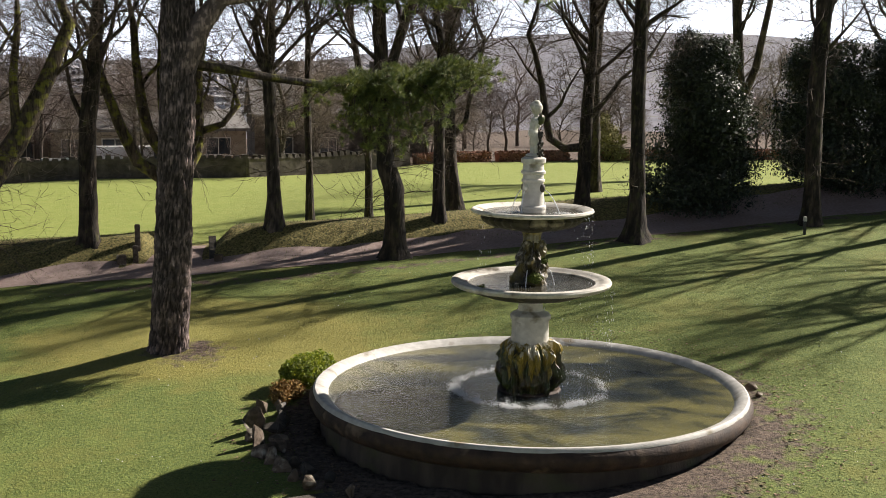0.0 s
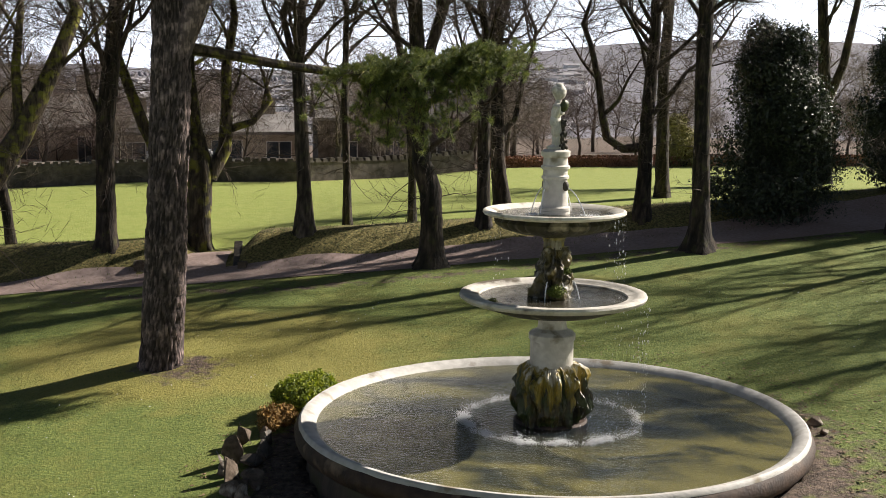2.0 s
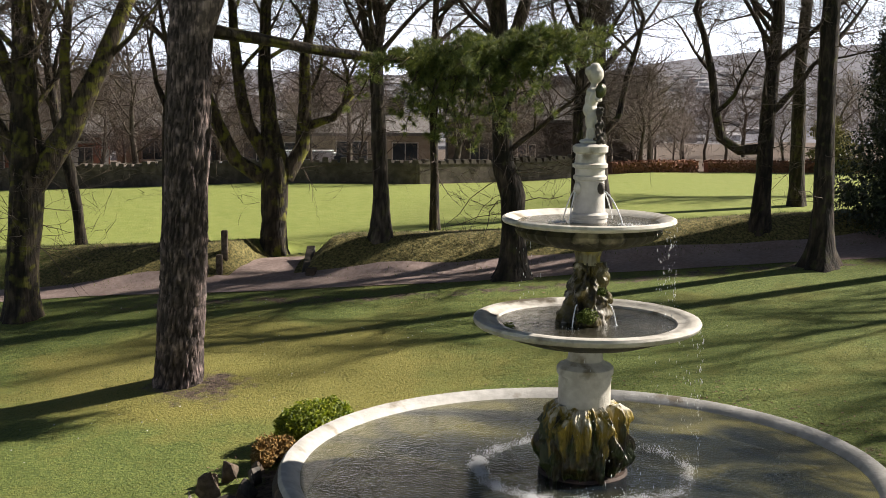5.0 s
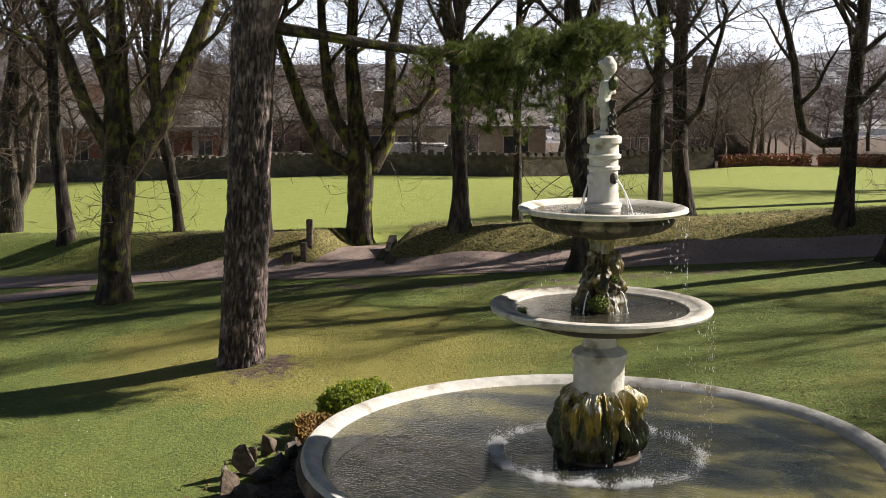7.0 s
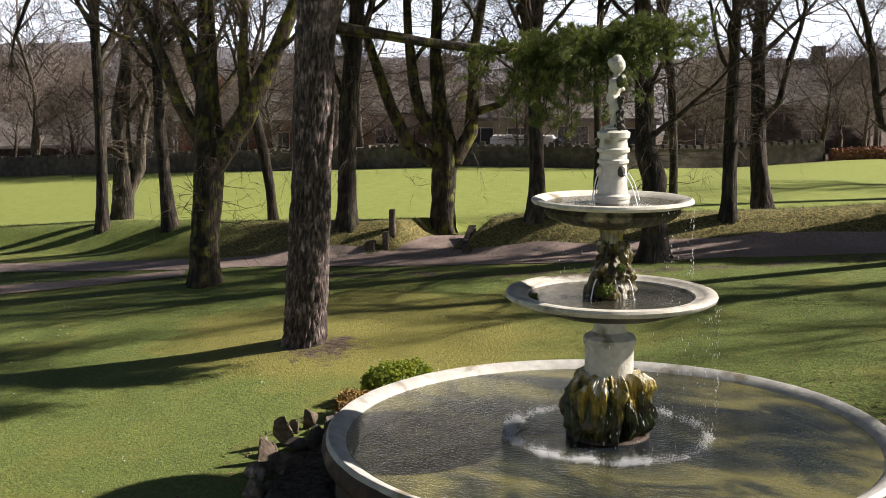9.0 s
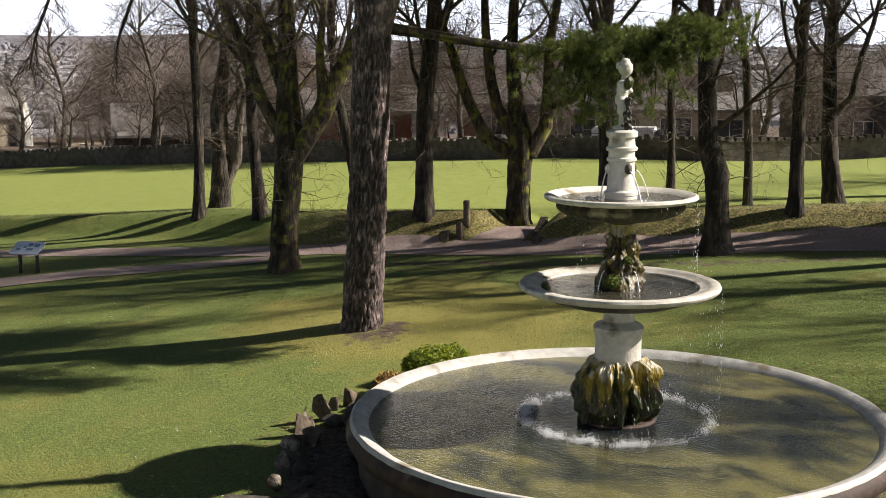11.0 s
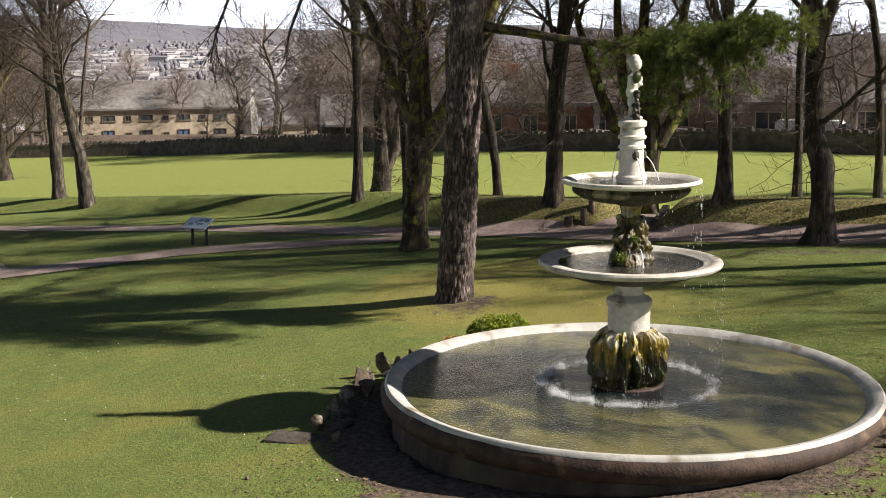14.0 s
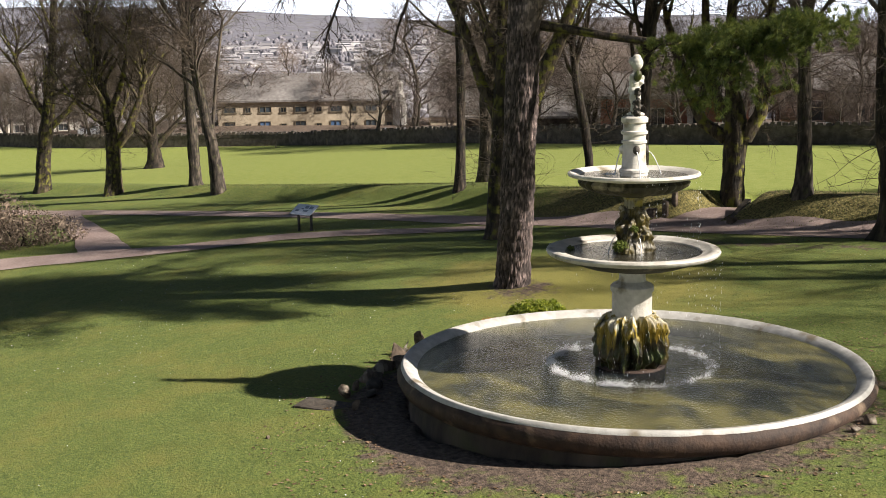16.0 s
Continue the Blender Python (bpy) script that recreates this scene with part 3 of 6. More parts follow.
turned("pedestal", [(0.25, 3.98), (0.25, 4.10), (0.262, 4.115), (0.262, 4.16), (0.225, 4.19), (0.218, 4.25), (0.20, 4.60), (0.20, 4.625), (0.228, 4.64), (0.228, 4.68), (0.203, 4.70), (0.203, 4.785), (0.238, 4.80), (0.242, 4.845), (0.21, 4.865), (0.20, 4.96), (0.20, 4.985), (0.238, 5.01), (0.242, 5.085), (0.20, 5.115), (0.01, 5.13)], STONE, "white turned pedestal", 48)


def blob(bm, at, size, turn=(0, 0, 0), sub=2):
    bmesh.ops.create_icosphere(bm, subdivisions=sub, radius=1, matrix=Matrix.LocRotScale(at, Euler([radians(a) for a in turn]), size))


bm = bmesh.new()
for at, size, turn in [((0.03, -0.045, 5.24), (0.062, 0.068, 0.15), (3, 0, 0)), ((-0.02, 0.05, 5.24), (0.062, 0.068, 0.15), (-3, 0, 0)), ((0.02, -0.045, 5.44), (0.078, 0.08, 0.15), (0, 2, 0)), ((-0.02, 0.05, 5.44), (0.078, 0.08, 0.15), (0, 2, 0)), ((-0.02, 0.0, 5.58), (0.10, 0.125, 0.12), (0, 0, 0)), ((0.0, 0.0, 5.72), (0.095, 0.12, 0.14), (0, 6, 0)), ((0.01, 0.0, 5.82), (0.085, 0.135, 0.07), (0, 0, 0)),
                       ((0.04, -0.115, 5.74), (0.042, 0.042, 0.11), (10, 16, 0)), ((0.04, 0.115, 5.74), (0.042, 0.042, 0.11), (-10, 16, 0)), ((0.085, -0.06, 5.72), (0.034, 0.07, 0.036), (20, 0, 20)), ((0.085, 0.06, 5.72), (0.034, 0.07, 0.036), (-20, 0, -20)), ((0.03, 0.0, 5.90), (0.055, 0.055, 0.06), (0, 0, 0)), ((0.045, 0.0, 6.05), (0.115, 0.112, 0.13), (0, 10, 0)),
                       ((-0.03, 0.05, 6.10), (0.07, 0.06, 0.07), (0, 0, 0)), ((-0.03, -0.06, 6.09), (0.06, 0.06, 0.07), (0, 0, 0)), ((0.04, 0.0, 6.16), (0.07, 0.08, 0.05), (0, 0, 0)), ((0.0, 0.02, 5.15), (0.17, 0.17, 0.045), (0, 0, 0))]:
    blob(bm, at, size, turn)
statue = part("statue", bm, STONE, fountain, "small white stone statue", True)
fuse = statue.modifiers.new("fuse", "REMESH")
fuse.mode, fuse.voxel_size, fuse.use_smooth_shade = "VOXEL", 0.012, True

# ---- bare trees ----


def grow(tubes, twigs, rng, start, way, length, radius, level, top, lean=0.12):
    """One branch and, in turn, those that leave it."""
    n = (7, 6, 5, 4, 3)[level]
    pts, p, d = [start], Vector(start), Vector(way).normalized()
    for i in range(n):
        d = (d + Vector((rng.gauss(0, 1), rng.gauss(0, 1), rng.gauss(0, 0.8))) * (0.10 + 0.05 * level) + Vector((0, 0, lean))).normalized()
        p = p + d * (length / n)
        pts.append(p.copy())
    end = 0.25 if level < 3 else 0.4
    radii = [radius * (1 - (1 - end) * i / n) for i in range(n + 1)]
    (tubes if level < 2 else twigs).add(pts, radii, (8, 6, 4, 3, 3)[level])
    if level >= top:
        for _ in range(3 if top == 4 else 7):
            a = pts[-1].lerp(pts[0], rng.random() ** 2)
            e = (d + Vector((rng.gauss(0, 1), rng.gauss(0, 1), rng.gauss(0, 1) - 0.15)) * 0.55).normalized()
            twigs.blade(a, e, rng.uniform(0.25, 0.6) * (1 if top == 4 else 1.8), 0.004 + radius * 0.25, rng)
        return
    count = (7, 6, 5, 4)[level]
    for k in range(count):
        s = 0.25 + 0.75 * (k + rng.random() * 0.8) / count
        s = min(s, 0.99)
        i = min(int(s * n), n - 1)
        at = pts[i].lerp(pts[i + 1], s * n - i)
        along = (pts[i + 1] - pts[i]).normalized()
        out = Vector((rng.gauss(0, 1), rng.gauss(0, 1), rng.gauss(0, 0.6)))
        out = (out - along * out.dot(along)).normalized()
        turn = rng.uniform(0.6, 1.1)
        grow(tubes, twigs, rng, at, along * math.cos(turn) + out * math.sin(turn), length * rng.uniform(0.38, 0.62), radii[i] * rng.uniform(0.4, 0.6), level + 1, top, 0.06)


def bole(tubes, pts, radii, seed, sides=28, roots=0.55, grain=0.045, every=0.14, plate=1.0):
    """A trunk with a flared, lobed foot and bark carved into upright plates."""
    fine, rr = [], []
    for i in range(len(pts) - 1):
        a, b = Vector(pts[i]), Vector(pts[i + 1])
        n = max(2, int((b - a).length / (every if a.z < 8.5 else 0.8)))
        for k in range(n):
            f = k / n
            fine.append(a.lerp(b, f)), rr.append(radii[i] * (1 - f) + radii[i + 1] * f)
    fine.append(Vector(pts[-1])), rr.append(radii[-1])
    z0 = fine[0].z

    def flare(i, a):
        up = fine[i].z - z0
        foot = math.exp(-up / 0.38)
        lobes = 0.5 + 0.5 * math.sin(a * 5 + seed) * math.sin(a * 2 + seed * 1.7)
        return 1 + roots * foot * (0.45 + lobes) + 0.09 * noise.noise(Vector((math.cos(a) * 1.3 + seed, math.sin(a) * 1.3, up * 0.9)))

    def carve(i, a, r):
        up = fine[i].z - z0
        q = Vector((math.cos(a) * 5.5 * plate + seed, math.sin(a) * 5.5 * plate, up * 1.7 * plate))
        n = abs(noise.noise(q)) * 1.5 + 0.35 * abs(noise.noise(q * 2.3))
        n = min(n, 0.75) / 0.75
        return grain * r / 0.4 * (n - 0.6), min(1.0, (n * 1.2) ** 1.4)

    tubes.add(fine, rr, sides, flare, carve)


def rise(line, more, rng):
    """The same line, drawn out upwards to a thin end."""
    x, y, z, r = line[-1]
    out = list(line)
    for k in (1, 2, 3):
        out.append((x + rng.gauss(0, 0.22) * k, y + rng.gauss(0, 0.22) * k, z + more * k / 3, r * (0.55, 0.32, 0.12)[k - 1]))
    return out


def tree(at, trunk, label, seed, mat=None, limbs=(), crown=9, reach=3.6, low=0.45, roots=0.55, top=4, twig=None, sink=0.25, lift=0.0, shoots=90):
    """trunk: (dx, dy, z, radius) from the foot up; limbs: lists of the same, with branches of their own."""
    mat, twig = mat or BARK, twig or TWIG
    rng = random.Random(seed)
    trunk, limbs = rise(trunk, 4.5, rng), [rise(line, 2.5, rng) for line in limbs]
    trunk, limbs = [(a, b, z + (lift if i else 0), r) for i, (a, b, z, r) in enumerate(trunk)], [[(a, b, z + lift, r) for a, b, z, r in line] for line in limbs]
    z0 = z_at(*at)
    root = thing("tree", (at[0], at[1], z0), label, "tree", "bare park trees")
    wood, fine = Tubes(), Tubes()
    pts = [(dx, dy, z - (sink if i == 0 else 0)) for i, (dx, dy, z, r) in enumerate(trunk)]
    bole(wood, pts, [r for *_, r in trunk], seed, 26, roots)

    def dress(line, count, first):
        total = len(line) - 1
        for k in range(count):
            s = first + (1 - first) * (k + rng.random() * 0.7) / count
            i = min(int(s * total), total - 1)
            f = s * total - i
            a, b = Vector(line[i][:3]), Vector(line[i + 1][:3])
            r = line[i][3] * (1 - f) + line[i + 1][3] * f
            along = (b - a).normalized()
            out = Vector((rng.gauss(0, 1), rng.gauss(0, 1), 0.15))
            out = (out - along * out.dot(along)).normalized()
            turn = rng.uniform(0.5, 1.05)
            grow(wood, fine, rng, a.lerp(b, f), along * math.cos(turn) + out * math.sin(turn), reach * rng.uniform(0.6, 1.2) * (1.15 - 0.5 * s), min(r * 0.6, 0.02 + 0.03 * reach * 0.6), 1, top if a.z < 8 else 3, 0.10)

    def sprout(line, count):
        total = len(line) - 1
        for _ in range(count):
            s = 0.12 + 0.84 * rng.random() ** 0.8
            i = min(int(s * total), total - 1)
            p, q = Vector(line[i][:3]), Vector(line[i + 1][:3])
            at_ = p.lerp(q, s * total - i)
            if at_.z < 1.6 or at_.z > 9.5:
                continue
            along = (q - p).normalized()
            out = Vector((rng.gauss(0, 1), rng.gauss(0, 1), rng.gauss(0.1, 0.5)))
            out = (out - along * out.dot(along) * 0.7).normalized()
            grow(fine, fine, rng, at_, out, rng.uniform(0.7, 2.3), rng.uniform(0.008, 0.018), 3, 4, rng.uniform(-0.12, 0.14))

    dress(trunk, int(crown * 1.4), low)
    sprout(trunk, shoots)
    for line in limbs:
        wood.add([p[:3] for p in line], [p[3] for p in line], 9)
        dress(line, max(3, crown // 2), 0.3)
        sprout(line, shoots // 2)
    wood.make("trunk", mat, root)
    fine.make("crown", twig, root, "bare twigs")
    return root


def straight(h, r, lean=(0, 0), bend=0.0, n=6, tip=0.35, seed=0):
    rng = random.Random(seed + 50)
    return [(lean[0] * k / n + (rng.gauss(0, bend) if k else 0), lean[1] * k / n + (rng.gauss(0, bend) if k else 0), h * k / n, r * (1 - (1 - tip) * k / n)) for k in range(n + 1)]


tree((-15.95, 7.3), [(0.0, 0.0, 0.0, 0.41), (0.07, 0.04, 1.08, 0.38), (0.18, 0.11, 2.49, 0.39), (0.23, 0.15, 3.69, 0.42), (0.24, 0.15, 5.57, 0.29), (0.25, 0.16, 7.83, 0.21)], 'large forked mossy bare tree beside the path', 1, MOSSY, [[(0.31, 0.2, 3.27, 0.34), (1.06, 0.68, 4.58, 0.31), (1.74, 1.11, 6.18, 0.23), (2.34, 1.5, 7.84, 0.18)], [(1.06, 0.68, 4.81, 0.14), (1.03, 0.66, 6.33, 0.12), (1.19, 0.76, 7.83, 0.09)], [(0.13, 0.08, 3.73, 0.2), (-0.43, -0.27, 4.96, 0.18), (-0.78, -0.5, 6.18, 0.17), (-1.02, -0.65, 6.93, 0.15), (-1.38, -0.88, 7.83, 0.11)], [(0.14, 0.09, 5.12, 0.17), (-0.14, -0.09, 6.18, 0.17), (-0.45, -0.29, 7.39, 0.14), (-0.61, -0.39, 7.83, 0.12)]], 9, 3.4, 0.45)
tree((-13.2, 15.0), [(-0.0, -0.0, 0.0, 0.4), (0.03, 0.02, 0.71, 0.36), (0.08, 0.05, 2.23, 0.39), (-0.06, -0.04, 3.55, 0.25), (-0.17, -0.11, 5.13, 0.19), (-0.11, -0.07, 6.86, 0.16)], 'mossy bare tree forking into many limbs beyond the steps', 2, MOSSY, [[(-0.23, -0.14, 1.87, 0.25), (-0.9, -0.57, 2.41, 0.21), (-1.34, -0.86, 3.55, 0.19), (-1.7, -1.09, 4.78, 0.16), (-1.99, -1.27, 5.82, 0.12)], [(-0.15, -0.09, 2.49, 0.2), (-0.57, -0.36, 3.38, 0.19), (-0.74, -0.47, 4.26, 0.18), (-0.88, -0.56, 5.82, 0.14), (-0.91, -0.58, 6.86, 0.12)], [(0.33, 0.21, 1.87, 0.25), (0.75, 0.48, 2.76, 0.23), (0.82, 0.53, 4.08, 0.19), (0.82, 0.52, 5.3, 0.16), (1.07, 0.68, 6.86, 0.12)], [(0.84, 0.54, 3.38, 0.14), (1.5, 0.95, 3.61, 0.11), (1.97, 1.26, 4.26, 0.09)]], 8, 2.8, 0.50, lift=0.43)
tree((-9.35, 14.45), [(-0.1, -0.03, 0.0, 0.29), (-0.12, -0.04, 1.33, 0.22), (-0.16, -0.05, 2.59, 0.21), (-0.23, -0.07, 4.16, 0.19), (-0.29, -0.08, 5.09, 0.19), (-0.12, -0.03, 5.86, 0.14), (-0.15, -0.04, 6.48, 0.12)], 'straight pale-barked bare tree on the bank', 3, PALE_BARK, [[(-0.29, -0.08, 5.01, 0.13), (-0.5, -0.14, 5.55, 0.11), (-0.7, -0.2, 6.48, 0.09)]], 13, 3.5, 0.38)
tree((-5.4, 13.35), [(0.13, 0.03, 0.0, 0.37), (0.13, 0.03, 0.68, 0.3), (0.09, 0.02, 1.68, 0.32), (-0.17, -0.03, 2.51, 0.27), (-0.27, -0.05, 5.14, 0.23), (-0.38, -0.07, 7.24, 0.2)], "dark bare tree with a flared foot at the path's edge", 4, BARK, [[(-0.18, -0.03, 4.81, 0.16), (0.08, 0.02, 5.79, 0.16), (0.52, 0.1, 7.24, 0.15)]], 13, 3.5, 0.38, 1.2, lift=0.41)
tree((-4.3, 16.3), [(-0.04, -0.02, 0.0, 0.22), (-0.04, -0.02, 1.39, 0.19), (-0.05, -0.03, 2.87, 0.18), (-0.03, -0.02, 4.33, 0.15), (-0.01, -0.01, 5.78, 0.13)], 'dark straight bare tree on the bank', 5, BARK, [], 13, 3.5, 0.38, lift=0.06)
tree((-3.95, 18.4), [(-0.09, -0.04, 0.0, 0.3), (-0.27, -0.14, 1.16, 0.24), (-0.34, -0.17, 2.8, 0.21), (-0.37, -0.19, 4.27, 0.19), (-0.35, -0.18, 5.73, 0.18)], 'dark bare tree with spreading roots on the bank', 6, BARK, [[(-0.22, -0.11, 2.43, 0.12), (0.19, 0.1, 2.92, 0.1), (0.4, 0.21, 4.13, 0.09), (0.64, 0.33, 5.01, 0.07), (0.77, 0.4, 5.73, 0.06)]], 13, 3.5, 0.38, lift=0.18)
tree((0.45, 18.7), [(-0.13, -0.04, 0.0, 0.27), (-0.07, -0.02, 1.43, 0.22), (-0.03, -0.01, 3.17, 0.21), (0.05, 0.01, 4.58, 0.19), (0.14, 0.04, 5.98, 0.17)], 'bare tree with a low sweeping limb behind the path', 7, BARK, [[(-0.15, -0.04, 2.17, 0.16), (-0.76, -0.22, 2.12, 0.14), (-1.25, -0.36, 2.45, 0.14), (-1.4, -0.41, 3.16, 0.13), (-1.55, -0.45, 4.26, 0.11), (-1.81, -0.53, 5.35, 0.09), (-2.05, -0.6, 5.97, 0.08)], [(0.08, 0.02, 3.17, 0.1), (0.74, 0.21, 3.96, 0.08), (1.1, 0.32, 4.51, 0.06), (1.76, 0.51, 5.06, 0.05)]], 13, 3.5, 0.38)
tree((0.5, 29.0), [(0.0, 0.0, 0.0, 0.29), (-0.05, -0.01, 2.76, 0.25), (-0.09, -0.02, 4.79, 0.22), (0.01, 0.0, 6.6, 0.2), (0.07, 0.02, 7.8, 0.18)], 'bare tree standing at the field edge', 8, BARK, [], 13, 3.5, 0.38)
tree((2.2, 15.6), [(0.0, 0.0, 0.0, 0.33), (-0.01, 0.0, 1.48, 0.25), (-0.06, -0.01, 4.01, 0.22), (-0.07, -0.01, 5.79, 0.22), (-0.06, -0.01, 7.55, 0.2)], 'tall dark bare tree with a wide foot by the path', 9, BARK, [], 13, 3.5, 0.38, 1.5)
tree((8.0, 18.0), [(-0.02, -0.0, 0.0, 0.34), (-0.05, -0.01, 1.41, 0.26), (-0.09, -0.01, 4.01, 0.26), (-0.03, -0.0, 5.84, 0.26), (0.05, 0.01, 7.29, 0.26)], 'tall dark bare tree beside a small post', 10, BARK, [], 13, 3.5, 0.38)
tree((7.6, 39.5), [(0.0, 0.0, 0.0, 0.35), (-0.13, -0.02, 3.27, 0.32), (-0.32, -0.04, 6.12, 0.26), (-0.53, -0.07, 8.93, 0.23)], 'dark forked bare tree among evergreens', 11, BARK, [[(-0.06, -0.01, 3.85, 0.23), (0.58, 0.09, 5.56, 0.2), (1.16, 0.17, 8.93, 0.14)]], 13, 3.5, 0.38)
tree((-14.95, 12.45), [(0.0, 0.0, 0.0, 0.3), (0.0, 0.0, 1.6, 0.27), (0.07, 0.01, 3.55, 0.27), (0.3, 0.04, 5.31, 0.23), (0.52, 0.07, 7.38, 0.19)], 'dark bare tree on the bank by the steps', 12, BARK, [[(0.02, 0.0, 3.47, 0.11), (-0.39, -0.06, 4.43, 0.07), (-0.56, -0.08, 5.48, 0.05)], [(0.24, 0.03, 4.78, 0.09), (0.86, 0.12, 6.35, 0.07), (1.1, 0.15, 7.38, 0.05)]], 13, 3.5, 0.38, lift=0.12)
tree((-24.3, 10.8), [(0.07, 0.05, 0.0, 0.23), (0.12, 0.08, 2.04, 0.17), (0.14, 0.09, 3.92, 0.17), (0.1, 0.07, 5.78, 0.17), (0.07, 0.05, 7.61, 0.15)], 'straight thin bare tree on the bank', 13, BARK, [], 20, 4.2, 0.38, lift=0.05)
tree((-25.5, 13.3), [(-0.34, -0.21, 0.0, 0.34), (-0.23, -0.14, 1.18, 0.38), (-0.27, -0.17, 3.68, 0.31), (0.02, 0.01, 5.73, 0.21), (0.17, 0.11, 8.16, 0.16)], 'gnarled pale bare tree with a hollow trunk', 14, PALE_BARK, [[(-0.09, -0.06, 0.97, 0.23), (0.29, 0.18, 1.81, 0.19), (0.36, 0.23, 3.06, 0.17), (0.62, 0.4, 4.3, 0.12)], [(-0.1, -0.06, 3.47, 0.12), (0.46, 0.29, 4.5, 0.1), (0.91, 0.58, 5.12, 0.08)]], 13, 3.5, 0.38)
tree((-21.65, 11.25), [(0.16, 0.1, 0.0, 0.26), (0.05, 0.03, 1.43, 0.2), (-0.04, -0.03, 3.25, 0.18), (-0.05, -0.03, 5.58, 0.16), (0.03, 0.02, 7.35, 0.14)], 'straight dark bare tree on the bank', 15, BARK, [], 20, 4.2, 0.38, lift=0.11)
tree((-18.4, 13.2), [(-0.16, -0.08, 0.0, 0.14), (-0.26, -0.13, 1.11, 0.16), (-0.44, -0.23, 2.37, 0.18), (-0.72, -0.37, 3.8, 0.14), (-0.91, -0.47, 5.57, 0.12), (-0.94, -0.49, 7.31, 0.11)], 'slender leaning bare tree at the field edge', 16, BARK, [], 20, 4.2, 0.38)
tree((-9.15, 17.7), [(0.01, 0.0, 0.0, 0.16), (-0.01, -0.0, 2.0, 0.12), (-0.06, -0.02, 4.08, 0.12), (-0.02, -0.01, 6.14, 0.1), (0.01, 0.0, 7.16, 0.09)], 'thin straight bare tree behind the bank', 17, BARK, [], 13, 3.5, 0.38, lift=-0.15)
tree((-7.4, 19.6), [(-0.03, -0.0, 0.0, 0.15), (-0.04, -0.01, 1.81, 0.13), (-0.19, -0.03, 4.41, 0.13), (-0.6, -0.09, 6.54, 0.11), (-0.87, -0.12, 8.23, 0.09)], 'thin straight bare tree at the field edge', 18, BARK, [], 13, 3.5, 0.38)
tree((-54, 0.7), [(0.0, 0.0, 0.0, 0.41), (0.13, 0.23, 2.63, 0.41), (0.3, 0.53, 4.31, 0.37), (0.52, 0.91, 7.32, 0.24), (0.7, 1.22, 11.26, 0.17)], 'mossy bare tree with a dense twiggy crown', 19, MOSSY, [[(0.3, 0.52, 4.15, 0.24), (-0.08, -0.14, 5.33, 0.17), (-0.52, -0.89, 7.35, 0.13)], [(0.33, 0.58, 3.64, 0.2), (0.9, 1.58, 4.63, 0.17), (1.46, 2.54, 6.29, 0.13)]], 30, 4.6, 0.24, shoots=150)
tree((-46.9, 3.2), [(-0.15, -0.27, 0.0, 0.44), (-0.1, -0.18, 1.3, 0.4), (-0.09, -0.16, 3.16, 0.37), (-0.18, -0.31, 4.39, 0.31), (-0.4, -0.7, 6.23, 0.21), (-0.51, -0.89, 8.65, 0.15)], 'forked mossy bare tree with a dense crown', 20, MOSSY, [[(-0.01, -0.01, 2.48, 0.28), (0.33, 0.57, 3.3, 0.28), (0.59, 1.03, 4.52, 0.18), (0.87, 1.51, 6.19, 0.12)], [(-0.11, -0.19, 4.24, 0.19), (0.25, 0.43, 5.91, 0.15), (0.45, 0.78, 7.72, 0.12)]], 30, 4.6, 0.24, shoots=150)
tree((-43.0, 6.1), [(0.02, 0.03, 0.0, 0.31), (-0.01, -0.01, 2.94, 0.28), (-0.06, -0.1, 6.0, 0.25), (-0.07, -0.11, 8.12, 0.21), (-0.17, -0.3, 9.92, 0.18)], 'tall straight bare tree on the bank', 21, PALE_BARK, [[(-0.06, -0.1, 7.21, 0.15), (-0.48, -0.83, 8.73, 0.12), (-0.75, -1.3, 9.94, 0.09)]], 20, 3.9, 0.30)
tree((-39.4, 6.1), [(0.02, 0.03, 0.0, 0.34), (-0.1, -0.18, 2.27, 0.28), (-0.31, -0.54, 4.39, 0.25), (-0.42, -0.74, 5.52, 0.2), (-0.51, -0.89, 6.49, 0.17), (-0.56, -0.98, 8.43, 0.11)], 'leaning grey bare tree on the bank', 22, PALE_BARK, [[(-0.4, -0.69, 5.38, 0.11), (-0.46, -0.8, 6.91, 0.11), (-0.33, -0.57, 9.52, 0.08)], [(-0.08, -0.15, 3.12, 0.09), (0.08, 0.13, 5.92, 0.08), (0.27, 0.47, 8.4, 0.06)]], 20, 3.9, 0.30)
tree((-62.0, 9.5), [(0.09, 0.16, 0.0, 0.6), (0.11, 0.2, 0.97, 0.45), (0.09, 0.15, 2.1, 0.34), (0.05, 0.09, 4.34, 0.19)], 'stout low bare tree at the field edge', 23, BARK, [[(0.12, 0.21, 1.27, 0.26), (0.56, 0.98, 2.27, 0.19), (1.15, 2.01, 3.56, 0.11)], [(0.09, 0.15, 1.27, 0.26), (-0.37, -0.65, 2.3, 0.19), (-0.81, -1.41, 3.44, 0.11)]], 22, 4.2, 0.30)
for i, (x, y) in enumerate([(13.2, 18.2), (17, 24), (15.5, 13), (22, 20), (12.5, 28), (20, 30), (17.5, 17.5)]):
    tree((x, y), straight(9, 0.3, (0.3, 0.2), 0.06, seed=i), "tall dark bare tree in the park", 60 + i, BARK, (), 13, 4.4, 0.25, top=3, shoots=10)

